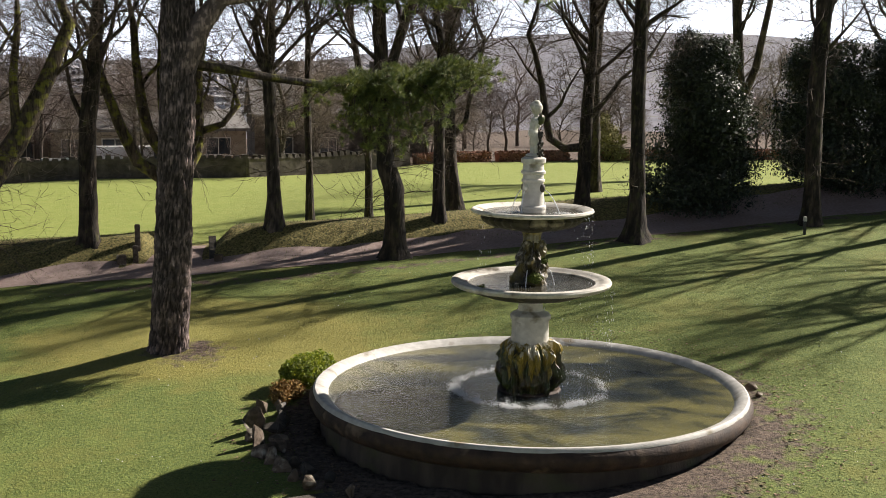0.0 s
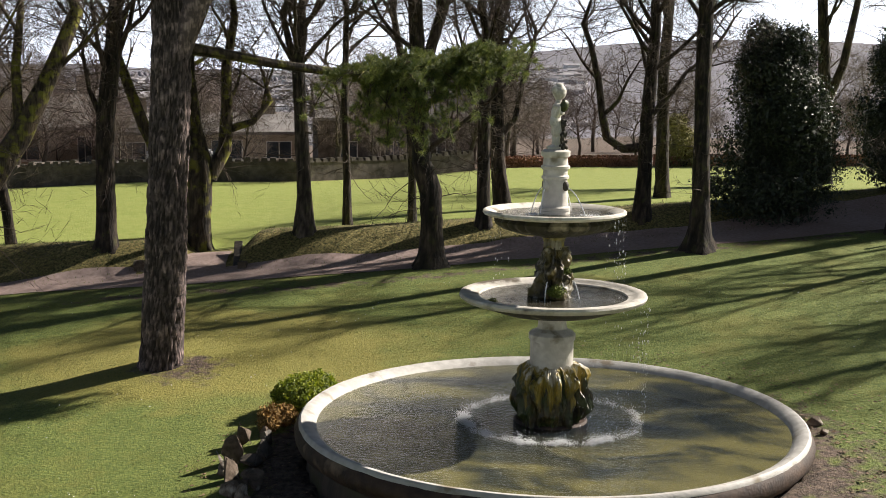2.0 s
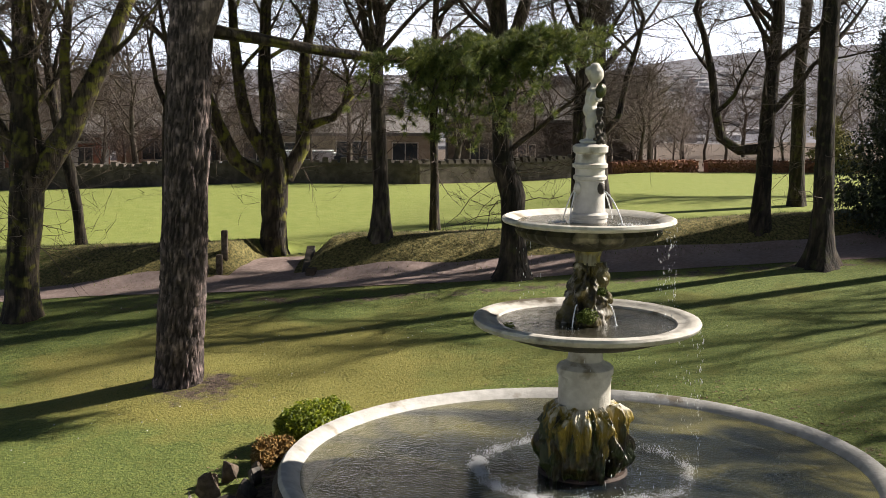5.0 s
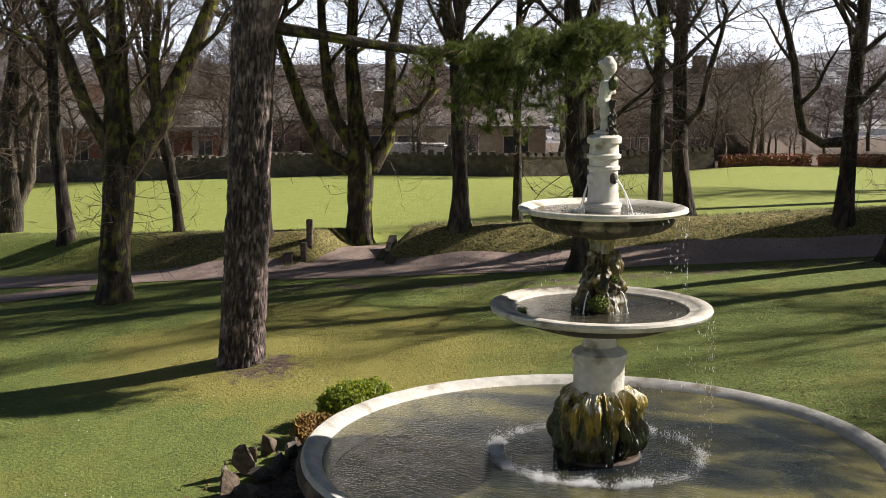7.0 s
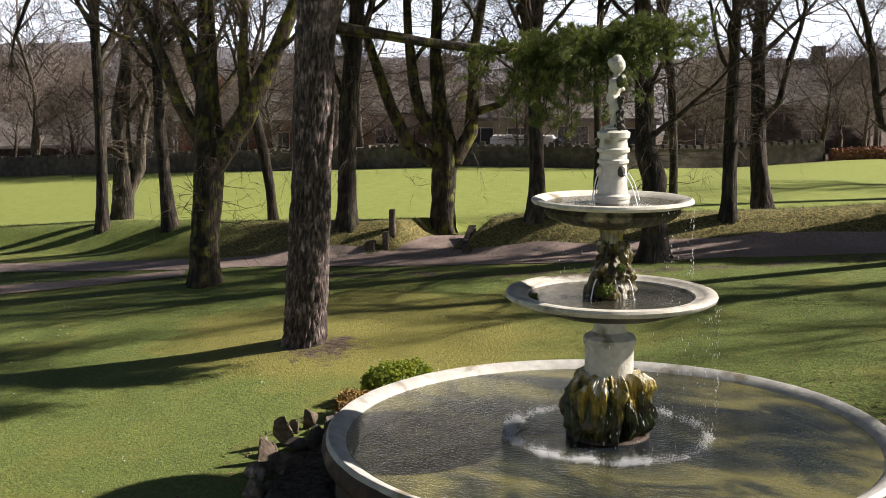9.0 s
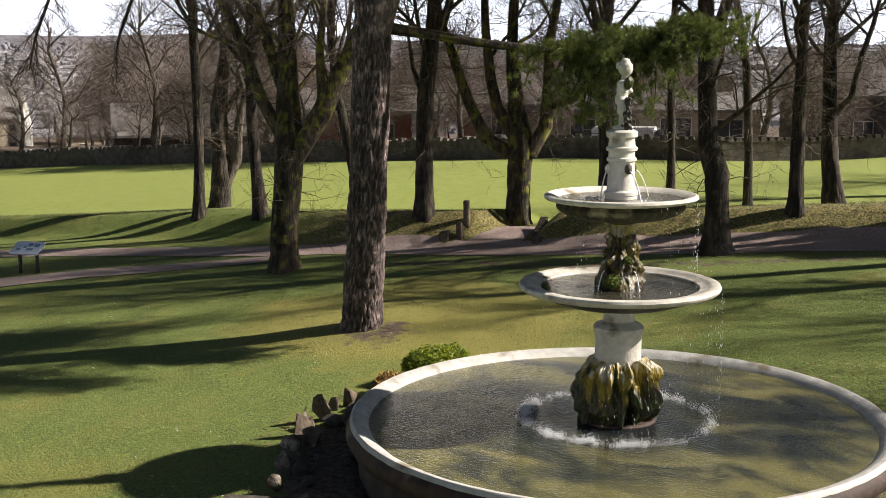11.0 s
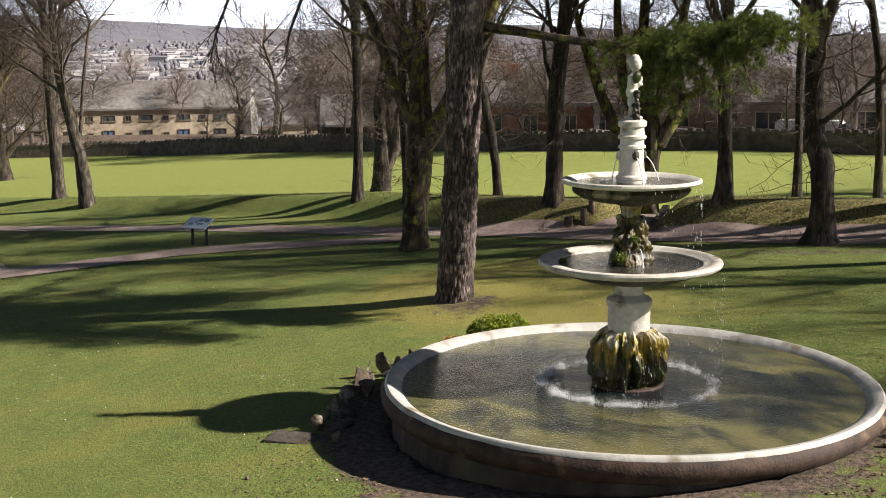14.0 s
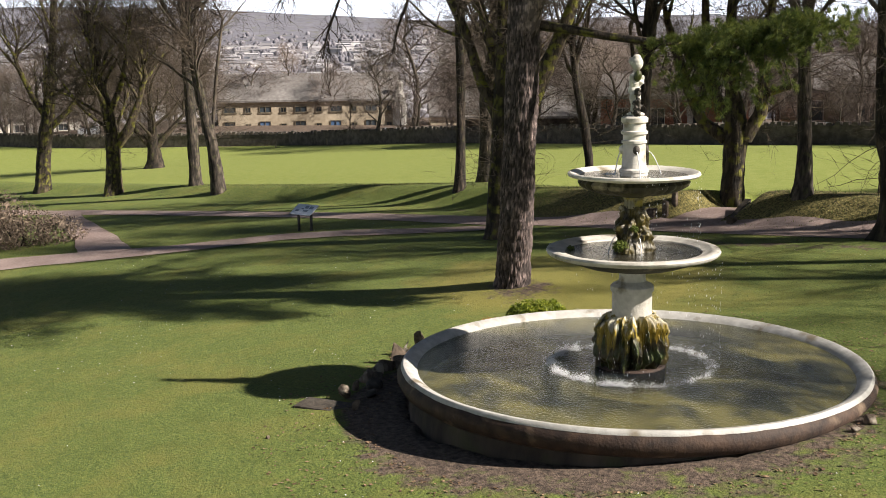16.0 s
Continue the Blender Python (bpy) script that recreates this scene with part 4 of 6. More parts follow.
# drooping boughs that hang into the view
droop, hang = Tubes(), Tubes()
rng = random.Random(9)
for line in ([(0.04, 0.07, 10.2, 0.13), (-0.76, -1.32, 9.8, 0.11), (-1.76, -3.07, 8.97, 0.09), (-2.38, -4.15, 7.46, 0.06), (-2.64, -4.59, 6.15, 0.04), (-2.76, -4.8, 5.1, 0.02)], [(0.07, 0.11, 9.35, 0.12), (-0.44, -0.76, 8.93, 0.1), (-0.98, -1.71, 7.64, 0.07), (-1.24, -2.16, 6.33, 0.05), (-1.36, -2.37, 5.3, 0.02)], [(0.07, 0.11, 9.9, 0.12), (-1.2, -2.2, 9.9, 0.1), (-2.6, -4.6, 9.3, 0.07), (-3.3, -5.8, 8.2, 0.05), (-3.6, -6.3, 7.2, 0.02)]):
    droop.add([p[:3] for p in line], [p[3] for p in line], 6)
    for i in range(1, len(line)):
        for _ in range(11):
            a = Vector(line[i - 1][:3]).lerp(Vector(line[i][:3]), rng.random())
            grow(hang, hang, rng, a, (rng.gauss(0, 0.6), rng.gauss(0, 0.6), -0.5), rng.uniform(0.7, 1.5), 0.022, 3, 4, -0.25)
bough = thing("tree", (-24.75, 11.25, z_at(-24.75, 11.25)), "slim bare tree with drooping boughs", "tree", "bare park trees")
bole(droop, [(0, 0, -0.3), (0.03, 0.05, 5), (0.05, 0.08, 10.4)], [0.14, 0.13, 0.11], 3, 14, 0.4)
droop.make("trunk", BARK, bough)
hang.make("crown", TWIG, bough, "drooping twigs")

# ---- pine ----
pine = thing("pine_tree", (-8.72, 3.1, z_at(-8.72, 3.1) - 0.12), "tall pine with plated grey-pink bark and one low limb", "tree")
wood = Tubes()
bole(wood, [(-0.02, 0, -0.3), (0.08, 0.05, 1.2), (0.17, 0.1, 3.0), (0.27, 0.14, 5.0), (0.36, 0.17, 7.0), (0.36, 0.2, 9.0), (0.3, 0.2, 14)], [0.45, 0.42, 0.41, 0.40, 0.41, 0.36, 0.2], 2, 96, 0.22, 0.06, 0.05, 2.1)
wood.add([(0.45, 0.15, 6.6), (0.85, 0.2, 7.6), (1.4, 0.3, 8.3), (2.2, 0.5, 8.9), (3.0, 0.7, 9.3)], [0.30, 0.27, 0.2, 0.13, 0.08], 10)
wood.add([(1.25, 0.2, 8.15), (2.1, 0.32, 8.25), (3.0, 0.45, 8.45)], [0.13, 0.1, 0.06], 8)
wood.make("trunk", PINE_BARK, pine)


def sprays(rng, ends, per, spread, length, width, count=12):
    """Tufts of needles round the given ends."""
    v, f = [], []
    for c, up in ends:
        for _ in range(per):
            o = Vector((rng.gauss(0, 1), rng.gauss(0, 1), rng.gauss(0, 0.8))) * spread + Vector(c)
            d = (Vector((rng.gauss(0, 1), rng.gauss(0, 1), rng.gauss(0, 1))) * 0.7 + Vector(up)).normalized()
            for _ in range(count):
                e = (d + Vector((rng.gauss(0, 1), rng.gauss(0, 1), rng.gauss(0, 1))) * 0.75).normalized()
                s = e.orthogonal().normalized() * width
                b, L = len(v), length * rng.uniform(0.7, 1.2)
                v += [o - s, o + s, o + e * L]
                f.append((b, b + 1, b + 2))
    return v, f


rng = random.Random(5)
limb = [Vector(p) for p in ((0.55, 0.55, 6.75), (1.3, 1.0, 6.62), (2.1, 1.5, 6.45), (2.9, 2.0, 6.33), (3.7, 2.6, 6.25), (4.7, 3.05, 6.35), (5.7, 3.7, 6.5), (6.7, 4.2, 6.6))]
wood, ends = Tubes(), []
bole(wood, limb, [0.125, 0.105, 0.095, 0.09, 0.07, 0.055, 0.04, 0.025], 4, 12, 0.0, 0.09, 0.08, 1.6)
for k in range(120):
    s = 3.7 + 3.2 * rng.random()
    i = min(int(s), 6)
    a = limb[i].lerp(limb[i + 1], s - i)
    turn = rng.gauss(0, 0.9) + (0.55 if k % 2 else -1.6)
    out = Vector((math.cos(turn), math.sin(turn), 0)) * rng.uniform(0.35, 1.15) * (0.75 if s > 5.8 else 1)
    drop = 0.25 - 2.0 * rng.random() ** 1.5 * (1 if 3.3 < s < 5.8 else 0.45)
    b = a + out + Vector((0, 0, drop))
    m = a + out * 0.55 + Vector((rng.gauss(0, 0.06), rng.gauss(0, 0.06), drop * 0.3 + 0.08))
    wood.add([a, m, b], [0.026, 0.017, 0.007], 4)
    for j in range(9):
        u = 0.35 + 0.65 * j / 8
        p = m.lerp(b, max(0.0, u * 2 - 1)) if u > 0.5 else a.lerp(m, u * 2)
        side = Vector((rng.gauss(0, 1), rng.gauss(0, 1), rng.gauss(0.25, 0.6))).normalized()
        c = p + side * rng.uniform(0.05, 0.28)
        wood.add([p, c], [0.007, 0.004], 3)
        ends.append((c, side * 0.9 + Vector((0, 0, 0.35))))
wood.make("low_limb", MOSSY, pine, "long mossy low limb")
v, f = sprays(rng, ends, 2, 0.05, 0.155, 0.0058, 46)
mesh_object("needles", v, f, NEEDLES, pine, "green needle sprays")
wood, ends = Tubes(), []
for k in range(72):
    z = 8.7 + 4.6 * k / 72
    a = 0.70 + rng.gauss(0, 0.55) if k % 4 else rng.random() * 6.3
    L = rng.uniform(3.4, 8.4) if k % 4 else rng.uniform(2.0, 3.2)
    line = [Vector((0.35 + math.cos(a) * L * s, 0.2 + math.sin(a) * L * s, z + 0.6 * s - 0.4 * s * s)) for s in (0, 0.35, 0.7, 1.0)]
    wood.add(line, [0.1, 0.08, 0.05, 0.02], 6)
    for _ in range(13):
        ends.append((line[1].lerp(line[3], rng.random() * 1.1) + Vector((rng.gauss(0, 0.35), rng.gauss(0, 0.35), abs(rng.gauss(0, 0.15)))), (0, 0, 0.4)))
for k in range(16):
    a, L, z = 0.70 + (0.27 if k % 3 else -0.2) + rng.gauss(0, 0.08), rng.uniform(6.2, 9.0), rng.uniform(8.5, 9.2)
    line = [Vector((0.35 + math.cos(a) * L * s, 0.2 + math.sin(a) * L * s, z + 0.5 * s - 0.3 * s * s)) for s in (0, 0.35, 0.7, 1.0)]
    wood.add(line, [0.1, 0.08, 0.05, 0.02], 6)
    for _ in range(15):
        ends.append((line[1].lerp(line[3], 0.3 + rng.random() * 0.75) + Vector((rng.gauss(0, 0.35), rng.gauss(0, 0.35), abs(rng.gauss(0, 0.15)))), (0, 0, 0.4)))
wood.make("high_limb", PINE_BARK, pine, "high limbs")
v, f = sprays(rng, ends, 20, 0.28, 0.26, 0.020, 12)
mesh_object("needles", v, f, NEEDLES, pine, "high needle sprays")

# ---- evergreens and shrubs ----


def leaves(rng, n, where, size, flat=0.0):
    v, f = [], []
    for _ in range(n):
        c, out = where(rng)
        d = (Vector(out) + Vector((rng.gauss(0, 1), rng.gauss(0, 1), rng.gauss(0, 1))) * 0.8).normalized()
        s = d.orthogonal().normalized()
        s = (s * math.cos(6.3 * rng.random()) + d.cross(s) * math.sin(6.3 * rng.random())).normalized()
        u = d.cross(s)
        L = size * rng.uniform(0.7, 1.3)
        b = len(v)
        v += [c - s * L, c + u * L * 0.45, c + s * L, c - u * L * 0.45]
        f.append((b, b + 1, b + 2, b + 3))
    return v, f


def crown_in(lobes, shell=0.62):
    """Picks places in a crown made of round lobes (x, y, z, radius, height), mostly near their skin."""
    def where(rng):
        x, y, z, r, h = rng.choice(lobes)
        d = Vector((rng.gauss(0, 1), rng.gauss(0, 1), rng.gauss(0, 1))).normalized()
        k = shell + (1 - shell) * rng.random() ** 0.6
        k *= 1 + 0.22 * noise.noise(d * 2.3 + Vector((x, y, z)))
        return Vector((x + d.x * r * k, y + d.y * r * k, z + d.z * h * k)), d
    return where


def evergreen(at, lobes, n, size, label, mat, seed, name="holly_bush", category="bush"):
    root = thing(name, (at[0], at[1], z_at(*at)), label, category)
    rng = random.Random(seed)
    stem = Tubes()
    for k in range(5):
        x, y, z, r, h = lobes[k % len(lobes)]
        stem.add([(0.1 * k - 0.2, 0.08 * k - 0.1, -0.2), (x * 0.5, y * 0.5, z * 0.5), (x, y, z + h * 0.5)], [0.09, 0.06, 0.02], 6)
    stem.make("stem", BARK, root)
    v, f = leaves(rng, n, crown_in(lobes), size)
    # larger old leaves fill the shaded inside
    v2, f2 = leaves(rng, n // 5, crown_in([(x, y, max(z, 0.2), r * 0.78, h * 0.8) for x, y, z, r, h in lobes], 0.5), size * 2.4)
    f += [tuple(i + len(v) for i in q) for q in f2]
    mesh_object("crown", v + v2, f, mat, root)
    return root


def heap(h, r, n, seed, top=0.25):
    g = random.Random(seed)
    out = []
    for k in range(n):
        z = h * (0.02 + 0.9 * k / n)
        w = r * (1 - (1 - top) * (z / h) ** 1.6)
        a = g.random() * 6.3
        d = w * 0.55 * g.random() ** 0.5
        out.append((math.cos(a) * d, math.sin(a) * d, z, w * 0.62, h * 0.15))
    return out


evergreen((4.4, 20.3), heap(6.0, 2.6, 40, 1, 0.30), 64000, 0.046, "tall glossy dark green holly bush beside the path", HOLLY, 1)
evergreen((9.3, 23.6), heap(5.4, 2.5, 30, 2, 0.5), 44000, 0.050, "broad dark green holly bush behind the path", HOLLY, 2)
evergreen((12.6, 25.2), heap(6.8, 2.6, 34, 3, 0.5), 38000, 0.066, "tall dark evergreen bush behind the path", HOLLY, 3)
evergreen((16.5, 26), heap(8, 3.2, 30, 4, 0.5), 20000, 0.09, "tall dark evergreen bush behind the path", HOLLY, 4)
evergreen((-4.85, 1.15), [(0, 0, 0.26, 0.50, 0.44), (0.22, 0.32, 0.34, 0.36, 0.34), (-0.2, -0.22, 0.24, 0.36, 0.34)], 7600, 0.034, "bright green clipped box bush against the basin", BUSH, 5, "box_bush")
evergreen((-5.1, 0.12), [(0, 0, 0.20, 0.28, 0.26), (0.22, 0.16, 0.2, 0.22, 0.22), (0.05, -0.25, 0.15, 0.2, 0.2)], 2600, 0.026, "small orange-brown dry shrub against the basin", DRY, 6, "dry_shrub")
evergreen((-32.8, -4.5), [(0, 0, 0.6, 1.5, 1.0), (-1.2, -0.8, 1.0, 1.6, 1.3), (0.6, 1.2, 0.5, 1.2, 0.8), (-2.4, -1.8, 0.9, 1.6, 1.3), (0.3, -0.9, 0.7, 1.0, 0.9)], 9000, 0.045, "straggly brown twiggy shrub beside the path", THICKET, 7, "shrub")
evergreen((0.6, 53.0), heap(3.2, 1.7, 12, 9, 0.6), 5000, 0.07, "pale yellow-green willow shrub at the field's far edge", WILLOW, 9, "willow_shrub", "shrub")

# ---- stones and slab beside the basin ----


def stone(at, size, turn, seed, label="weathered upright rockery stone at the basin's foot", mat=None):
    """A broken, angular stone: the hull of a few corners, its edges worn."""
    bm, g = bmesh.new(), random.Random(seed * 7 + 3)
    for _ in range(13):
        d = Vector((g.uniform(-1, 1), g.uniform(-1, 1), g.uniform(-1, 1)))
        top = 0.6 if d.z > 0.5 else 1.0
        bm.verts.new((d.x * size[0] * top, d.y * size[1] * top, d.z * size[2] * 1.1))
    hull = bmesh.ops.convex_hull(bm, input=bm.verts[:])
    bmesh.ops.delete(bm, geom=[q for q in hull["geom_interior"] if isinstance(q, bmesh.types.BMVert)], context="VERTS")
    bmesh.ops.bevel(bm, geom=bm.edges[:], offset=0.1 * min(size), segments=2, affect="EDGES")
    root = part("rockery_stone", bm, mat or ROCK)
    root.matrix_world = pose(at[0], at[1], z_at(*at) + size[2] * 0.55, turn[0], turn[1], turn[2])
    return tagged(root, label, "stone", "rockery stones")


ROCK = material("rockery_stone", (0.07, 0.052, 0.036), (0.26, 0.20, 0.15), 0.9, 9, 0.8, 18, third=(0.40, 0.36, 0.29), third_at=0.62)
# Stones after the sixteenth are coloured dark to paint the basin's shade on them.
for i, (x, y, sx, sy, sz, tilt) in enumerate([
        (-5.30, -0.72, 0.15, 0.12, 0.24, 10), (-5.12, -1.62, 0.20, 0.15, 0.34, 16), (-4.86, -2.35, 0.18, 0.14, 0.28, -9), (-5.42, -1.05, 0.16, 0.14, 0.18, 22), (-5.05, -2.05, 0.24, 0.18, 0.18, -12), (-4.62, -2.75, 0.26, 0.2, 0.2, 14),
        (-3.35, -4.25, 0.15, 0.13, 0.19, 8), (-2.62, -4.4, 0.12, 0.1, 0.13, -9), (-3.75, -3.85, 0.15, 0.14, 0.13, 12), (-4.35, -3.05, 0.22, 0.18, 0.2, -15), (-4.1, -3.4, 0.2, 0.2, 0.16, 8), (-5.05, -0.35, 0.14, 0.12, 0.14, 0),
        (4.45, 1.25, 0.17, 0.13, 0.11, 0), (4.55, 0.8, 0.1, 0.09, 0.07, 9), (-2.3, -6.3, 0.05, 0.045, 0.035, 3), (-4.45, -2.5, 0.26, 0.22, 0.2, 10), (-4.75, -1.75, 0.26, 0.2, 0.22, -6), (-4.72, -1.25, 0.2, 0.2, 0.2, 12), (-4.85, -0.75, 0.2, 0.16, 0.18, 4), (-3.95, -3.25, 0.22, 0.18, 0.16, -10), (-3.6, -3.5, 0.2, 0.18, 0.14, 8), (-3.1, -3.85, 0.16, 0.14, 0.12, 0)]):
    stone((x, y), (sx, sy, sz), (tilt, -tilt * 0.7, 47 * i), i + 1, "small weathered stone lying by the basin" if sz < 0.12 else "weathered upright rockery stone at the basin's foot", DARK_AND_SHADED_STONE if i > 15 else ROCK)
bm = bmesh.new()
box(bm, -0.55, 0.55, -0.26, 0.26, -0.05, 0.05, 0.012)
# The slab's dark colour stands for the shadow that it lies in.
slab = part("stone_slab", bm, DARK_AND_SHADED_STONE)
slab.matrix_world = pose(-3.3, -4.75, z_at(-3.3, -4.75) - 0.025, 5, -1, 30)
tagged(slab, "flat worn stone slab set in the lawn, coloured as in shade", "slab")

# ---- jets, drops and splashes ----


def drops(name, places, mat, parent, label, size, tall=1.3):
    v, f = [], []
    g = random.Random(3)
    for c in places:
        s = size * g.uniform(0.5, 1.5)
        b = len(v)
        v += [Vector(c) + Vector(d) * s for d in ((1, 0, 0), (0, 1, 0), (-1, 0, 0), (0, -1, 0), (0, 0, tall), (0, 0, -tall))]
        f += [(b + i, b + (i + 1) % 4, b + 4) for i in range(4)] + [(b + (i + 1) % 4, b + i, b + 5) for i in range(4)]
    ob = mesh_object(name, v, f, mat, parent, label, True)
    return tagged(ob, kind="stuff")


g = random.Random(8)
ring = []
for _ in range(56000):
    a = g.random() * 2 * math.pi
    w = min(1.0, 0.1 + max(0.0, 0.45 + 1.7 * noise.noise(Vector((math.cos(a) * 3.4, math.sin(a) * 3.4, 4)))))
    if g.random() > w * (0.22 + 0.78 * max(0.0, math.cos(a - 4.4)) ** 0.8):
        continue
    r = 1.47 + 0.12 * noise.noise(Vector((math.cos(a) * 9, math.sin(a) * 9, 1))) + g.gauss(0, 0.05)
    ring.append((r * math.cos(a), r * math.sin(a), 0.52 + abs(g.gauss(0, 0.04)) * (2.4 if g.random() < 0.12 else 1)))
drops("splash_ring", ring, FOAM, fountain, "ring of white splashes", 0.0046, 1.5)
near = []
for c, s, n in (((0.62, -0.30, 4.06), 0.09, 120), ((-0.30, -0.30, 4.06), 0.07, 140), ((-0.05, -0.55, 2.63), 0.06, 60), ((0.45, -0.2, 2.63), 0.06, 60)):
    near += [(c[0] + g.gauss(0, s), c[1] + g.gauss(0, s), c[2] + abs(g.gauss(0, 0.012))) for _ in range(n)]
drops("bowl_splash", near, FOAM, fountain, "small white splashes in the bowls", 0.006)
fall = []
for _ in range(220):
    a = g.choice((0.35, 0.5, 0.1, -0.2, -0.6, -1.0, 0.8)) + g.gauss(0, 0.16)
    z = g.uniform(0.54, 2.58)
    fall.append((1.6 * math.cos(a) + g.gauss(0, 0.012), 1.6 * math.sin(a) + g.gauss(0, 0.012), z))
for _ in range(160):
    a = g.choice((0.3, 0.6, -0.3, 2.6)) + g.gauss(0, 0.12)
    fall.append((1.2 * math.cos(a), 1.2 * math.sin(a), g.uniform(2.7, 4.03)))
drops("water_drop", fall, FOAM, fountain, "falling water drops", 0.003, 7)
for k, (a, r0, z0, r1, z1) in enumerate([(-0.5, 0.21, 4.50, 0.62, 4.06), (-2.2, 0.22, 4.50, 0.34, 4.06), (1.1, 0.21, 4.50, 0.5, 4.06), (2.6, 0.21, 4.50, 0.5, 4.06), (-1.7, 0.36, 2.95, 0.52, 2.63), (-0.35, 0.36, 2.95, 0.50, 2.63)]):
    t = Tubes()
    pts = [((r0 + (r1 - r0) * s) * math.cos(a), (r0 + (r1 - r0) * s) * math.sin(a), 0) for s in [i / 8 for i in range(9)]]
    pts = [(x, y, z0 + (z1 - z0) * (i / 8) ** 2) for i, (x, y, _) in enumerate(pts)]
    t.add(pts, [0.010 + 0.006 * noise.noise(Vector((i, k, 0))) for i in range(9)], 5)
    t.make("water_jet", FOAM, fountain, "thin jet of falling water")
for k, a in enumerate((-0.5, -2.2, 1.1, 2.6)):
    bm = bmesh.new()
    blob(bm, (0.21 * math.cos(a), 0.21 * math.sin(a), 4.52), (0.06, 0.06, 0.085))
    for v in bm.verts:
        v.co += v.normal * 0.014 * noise.noise(v.co * 40)
    part("spout_mask", bm, STONE if k == 1 else DARK_AND_SHADED_STONE, fountain, "carved mask spout", True)
bm = bmesh.new()
for _ in range(80):
    z = g.uniform(5.12, 5.62)
    w = 0.5 + 0.9 * (5.65 - z)
    blob(bm, (0.05 + g.gauss(0, 0.032) * w, -0.02 + g.gauss(0, 0.045) * w, z), (0.026, 0.024, 0.045), (g.random() * 90, g.random() * 60, 0), 1)
support = part("statue_support", bm, DARK_AND_SHADED_STONE, fountain, "dark carved support behind the statue", True)
fuse = support.modifiers.new("fuse", "REMESH")
fuse.mode, fuse.voxel_size, fuse.use_smooth_shade = "VOXEL", 0.012, True
support.location = (0.07, -0.03, 0)
bm = bmesh.new()
blob(bm, (0.13, -0.05, 5.83), (0.075, 0.075, 0.11), (0, 15, 0))
part("shell", bm, MOSS_STONE, fountain, "greenish stone shell held by the statue", True)
for at, r, n, label in (((0.10, -0.36, 2.80), 0.16, 900, "bright green fern clump"), ((0.25, -0.18, 3.12), 0.09, 300, "moss clump"), ((-0.9, -0.75, 2.65), 0.10, 150, "leaf scraps")):
    v, f = leaves(random.Random(n), n, crown_in([(*at, r, r * 0.7)], 0.2), 0.022)
    mesh_object("moss_clump", v, f, MOSS, fountain, label)

# ---- bank: steps, pillars, wall end ----
def block(name, at, size, turn, mat, label, category, bevel=0.02, lift=0.0, rough=0.0):
    bm = bmesh.new()
    box(bm, -size[0] / 2, size[0] / 2, -size[1] / 2, size[1] / 2, -0.2, size[2], bevel)
    ob = part(name, bm, mat)
    ob.matrix_world = pose(at[0], at[1], z_at(*at) + lift, 0, 0, turn)
    return tagged(ob, label, category)


block("stone_pillar", (-13.46, 12.72), (0.17, 0.17, 0.66), 22, ROCK, "short square stone pillar beside the steps", "pillar")
block("stone_pillar", (-13.32, 12.2), (0.17, 0.17, 0.50), 22, ROCK, "short square stone pillar beside the steps", "pillar")
block("stone_kerb", (-13.67, 11.92), (0.30, 0.26, 0.22), 22, ROCK, "worn stone block at the foot of the steps", "block")
bm = bmesh.new()
vs = [bm.verts.new(p) for p in ((-0.12, -0.65, -0.2), (-0.12, -0.65, 0.04), (-0.12, 0.75, 0.66), (-0.12, 0.75, -0.2), (0.12, -0.65, -0.2), (0.12, -0.65, 0.04), (0.12, 0.75, 0.66), (0.12, 0.75, -0.2))]
for q in ((0, 1, 2, 3), (7, 6, 5, 4), (0, 4, 5, 1), (1, 5, 6, 2), (2, 6, 7, 3)):
    bm.faces.new([vs[k] for k in q])
bmesh.ops.bevel(bm, geom=bm.edges[:], offset=0.02, segments=1, affect="EDGES")
ob = part("wall_end", bm, DARK_AND_SHADED_STONE)
ob.matrix_world = pose(-11.2, 13.35, z_at(-11.2, 12.7) - 0.02, 0, 0, 20)
tagged(ob, "sloping dark stone flank wall beside the steps", "wall")
block("stone_kerb", (-10.8, 12.75), (0.26, 0.24, 0.2), 10, ROCK, "worn pale stone block at the wall's foot", "block")

# ---- information board, bollard, stakes ----
board = thing("information_board", (-24.1, 4.0, z_at(-24.1, 4.0)), "sloping park information board on two dark legs", "sign", turn=22)
for x in (-0.32, 0.32):
    bm = bmesh.new()
    box(bm, x - 0.04, x + 0.04, -0.04, 0.04, -0.3, 0.72, 0.006)
    part("leg", bm, METAL, board)
bm = bmesh.new()
box(bm, -0.52, 0.52, -0.30, 0.30, -0.02, 0.02, 0.006)
face = part("panel", bm, PANEL, board, "pale blue-grey printed panel")
face.matrix_local = pose(0, -0.02, 0.80, 32, 0, 0)
PRINT = material("print", (0.16, 0.20, 0.27), (0.26, 0.32, 0.42), 0.5, 8, 0)
for x0, x1, y0, y1 in ((-0.36, -0.20, -0.14, -0.04), (-0.02, 0.14, 0.06, 0.2), (0.2, 0.4, 0.04, 0.2), (0.0, 0.24, -0.12, -0.02), (-0.14, -0.04, -0.02, 0.06)):
    bm = bmesh.new()
    box(bm, x0, x1, y0, y1, 0.021, 0.025)
    pic = part("printed_bar", bm, PRINT, face)
bollard = thing("bollard", (7.55, 16.4, z_at(7.55, 16.4)), "small dark metal post with a pale cap", "post")
bm = bmesh.new()
box(bm, -0.045, 0.045, -0.045, 0.045, -0.2, 0.55, 0.01)
part("post", bm, METAL, bollard)
bm = bmesh.new()
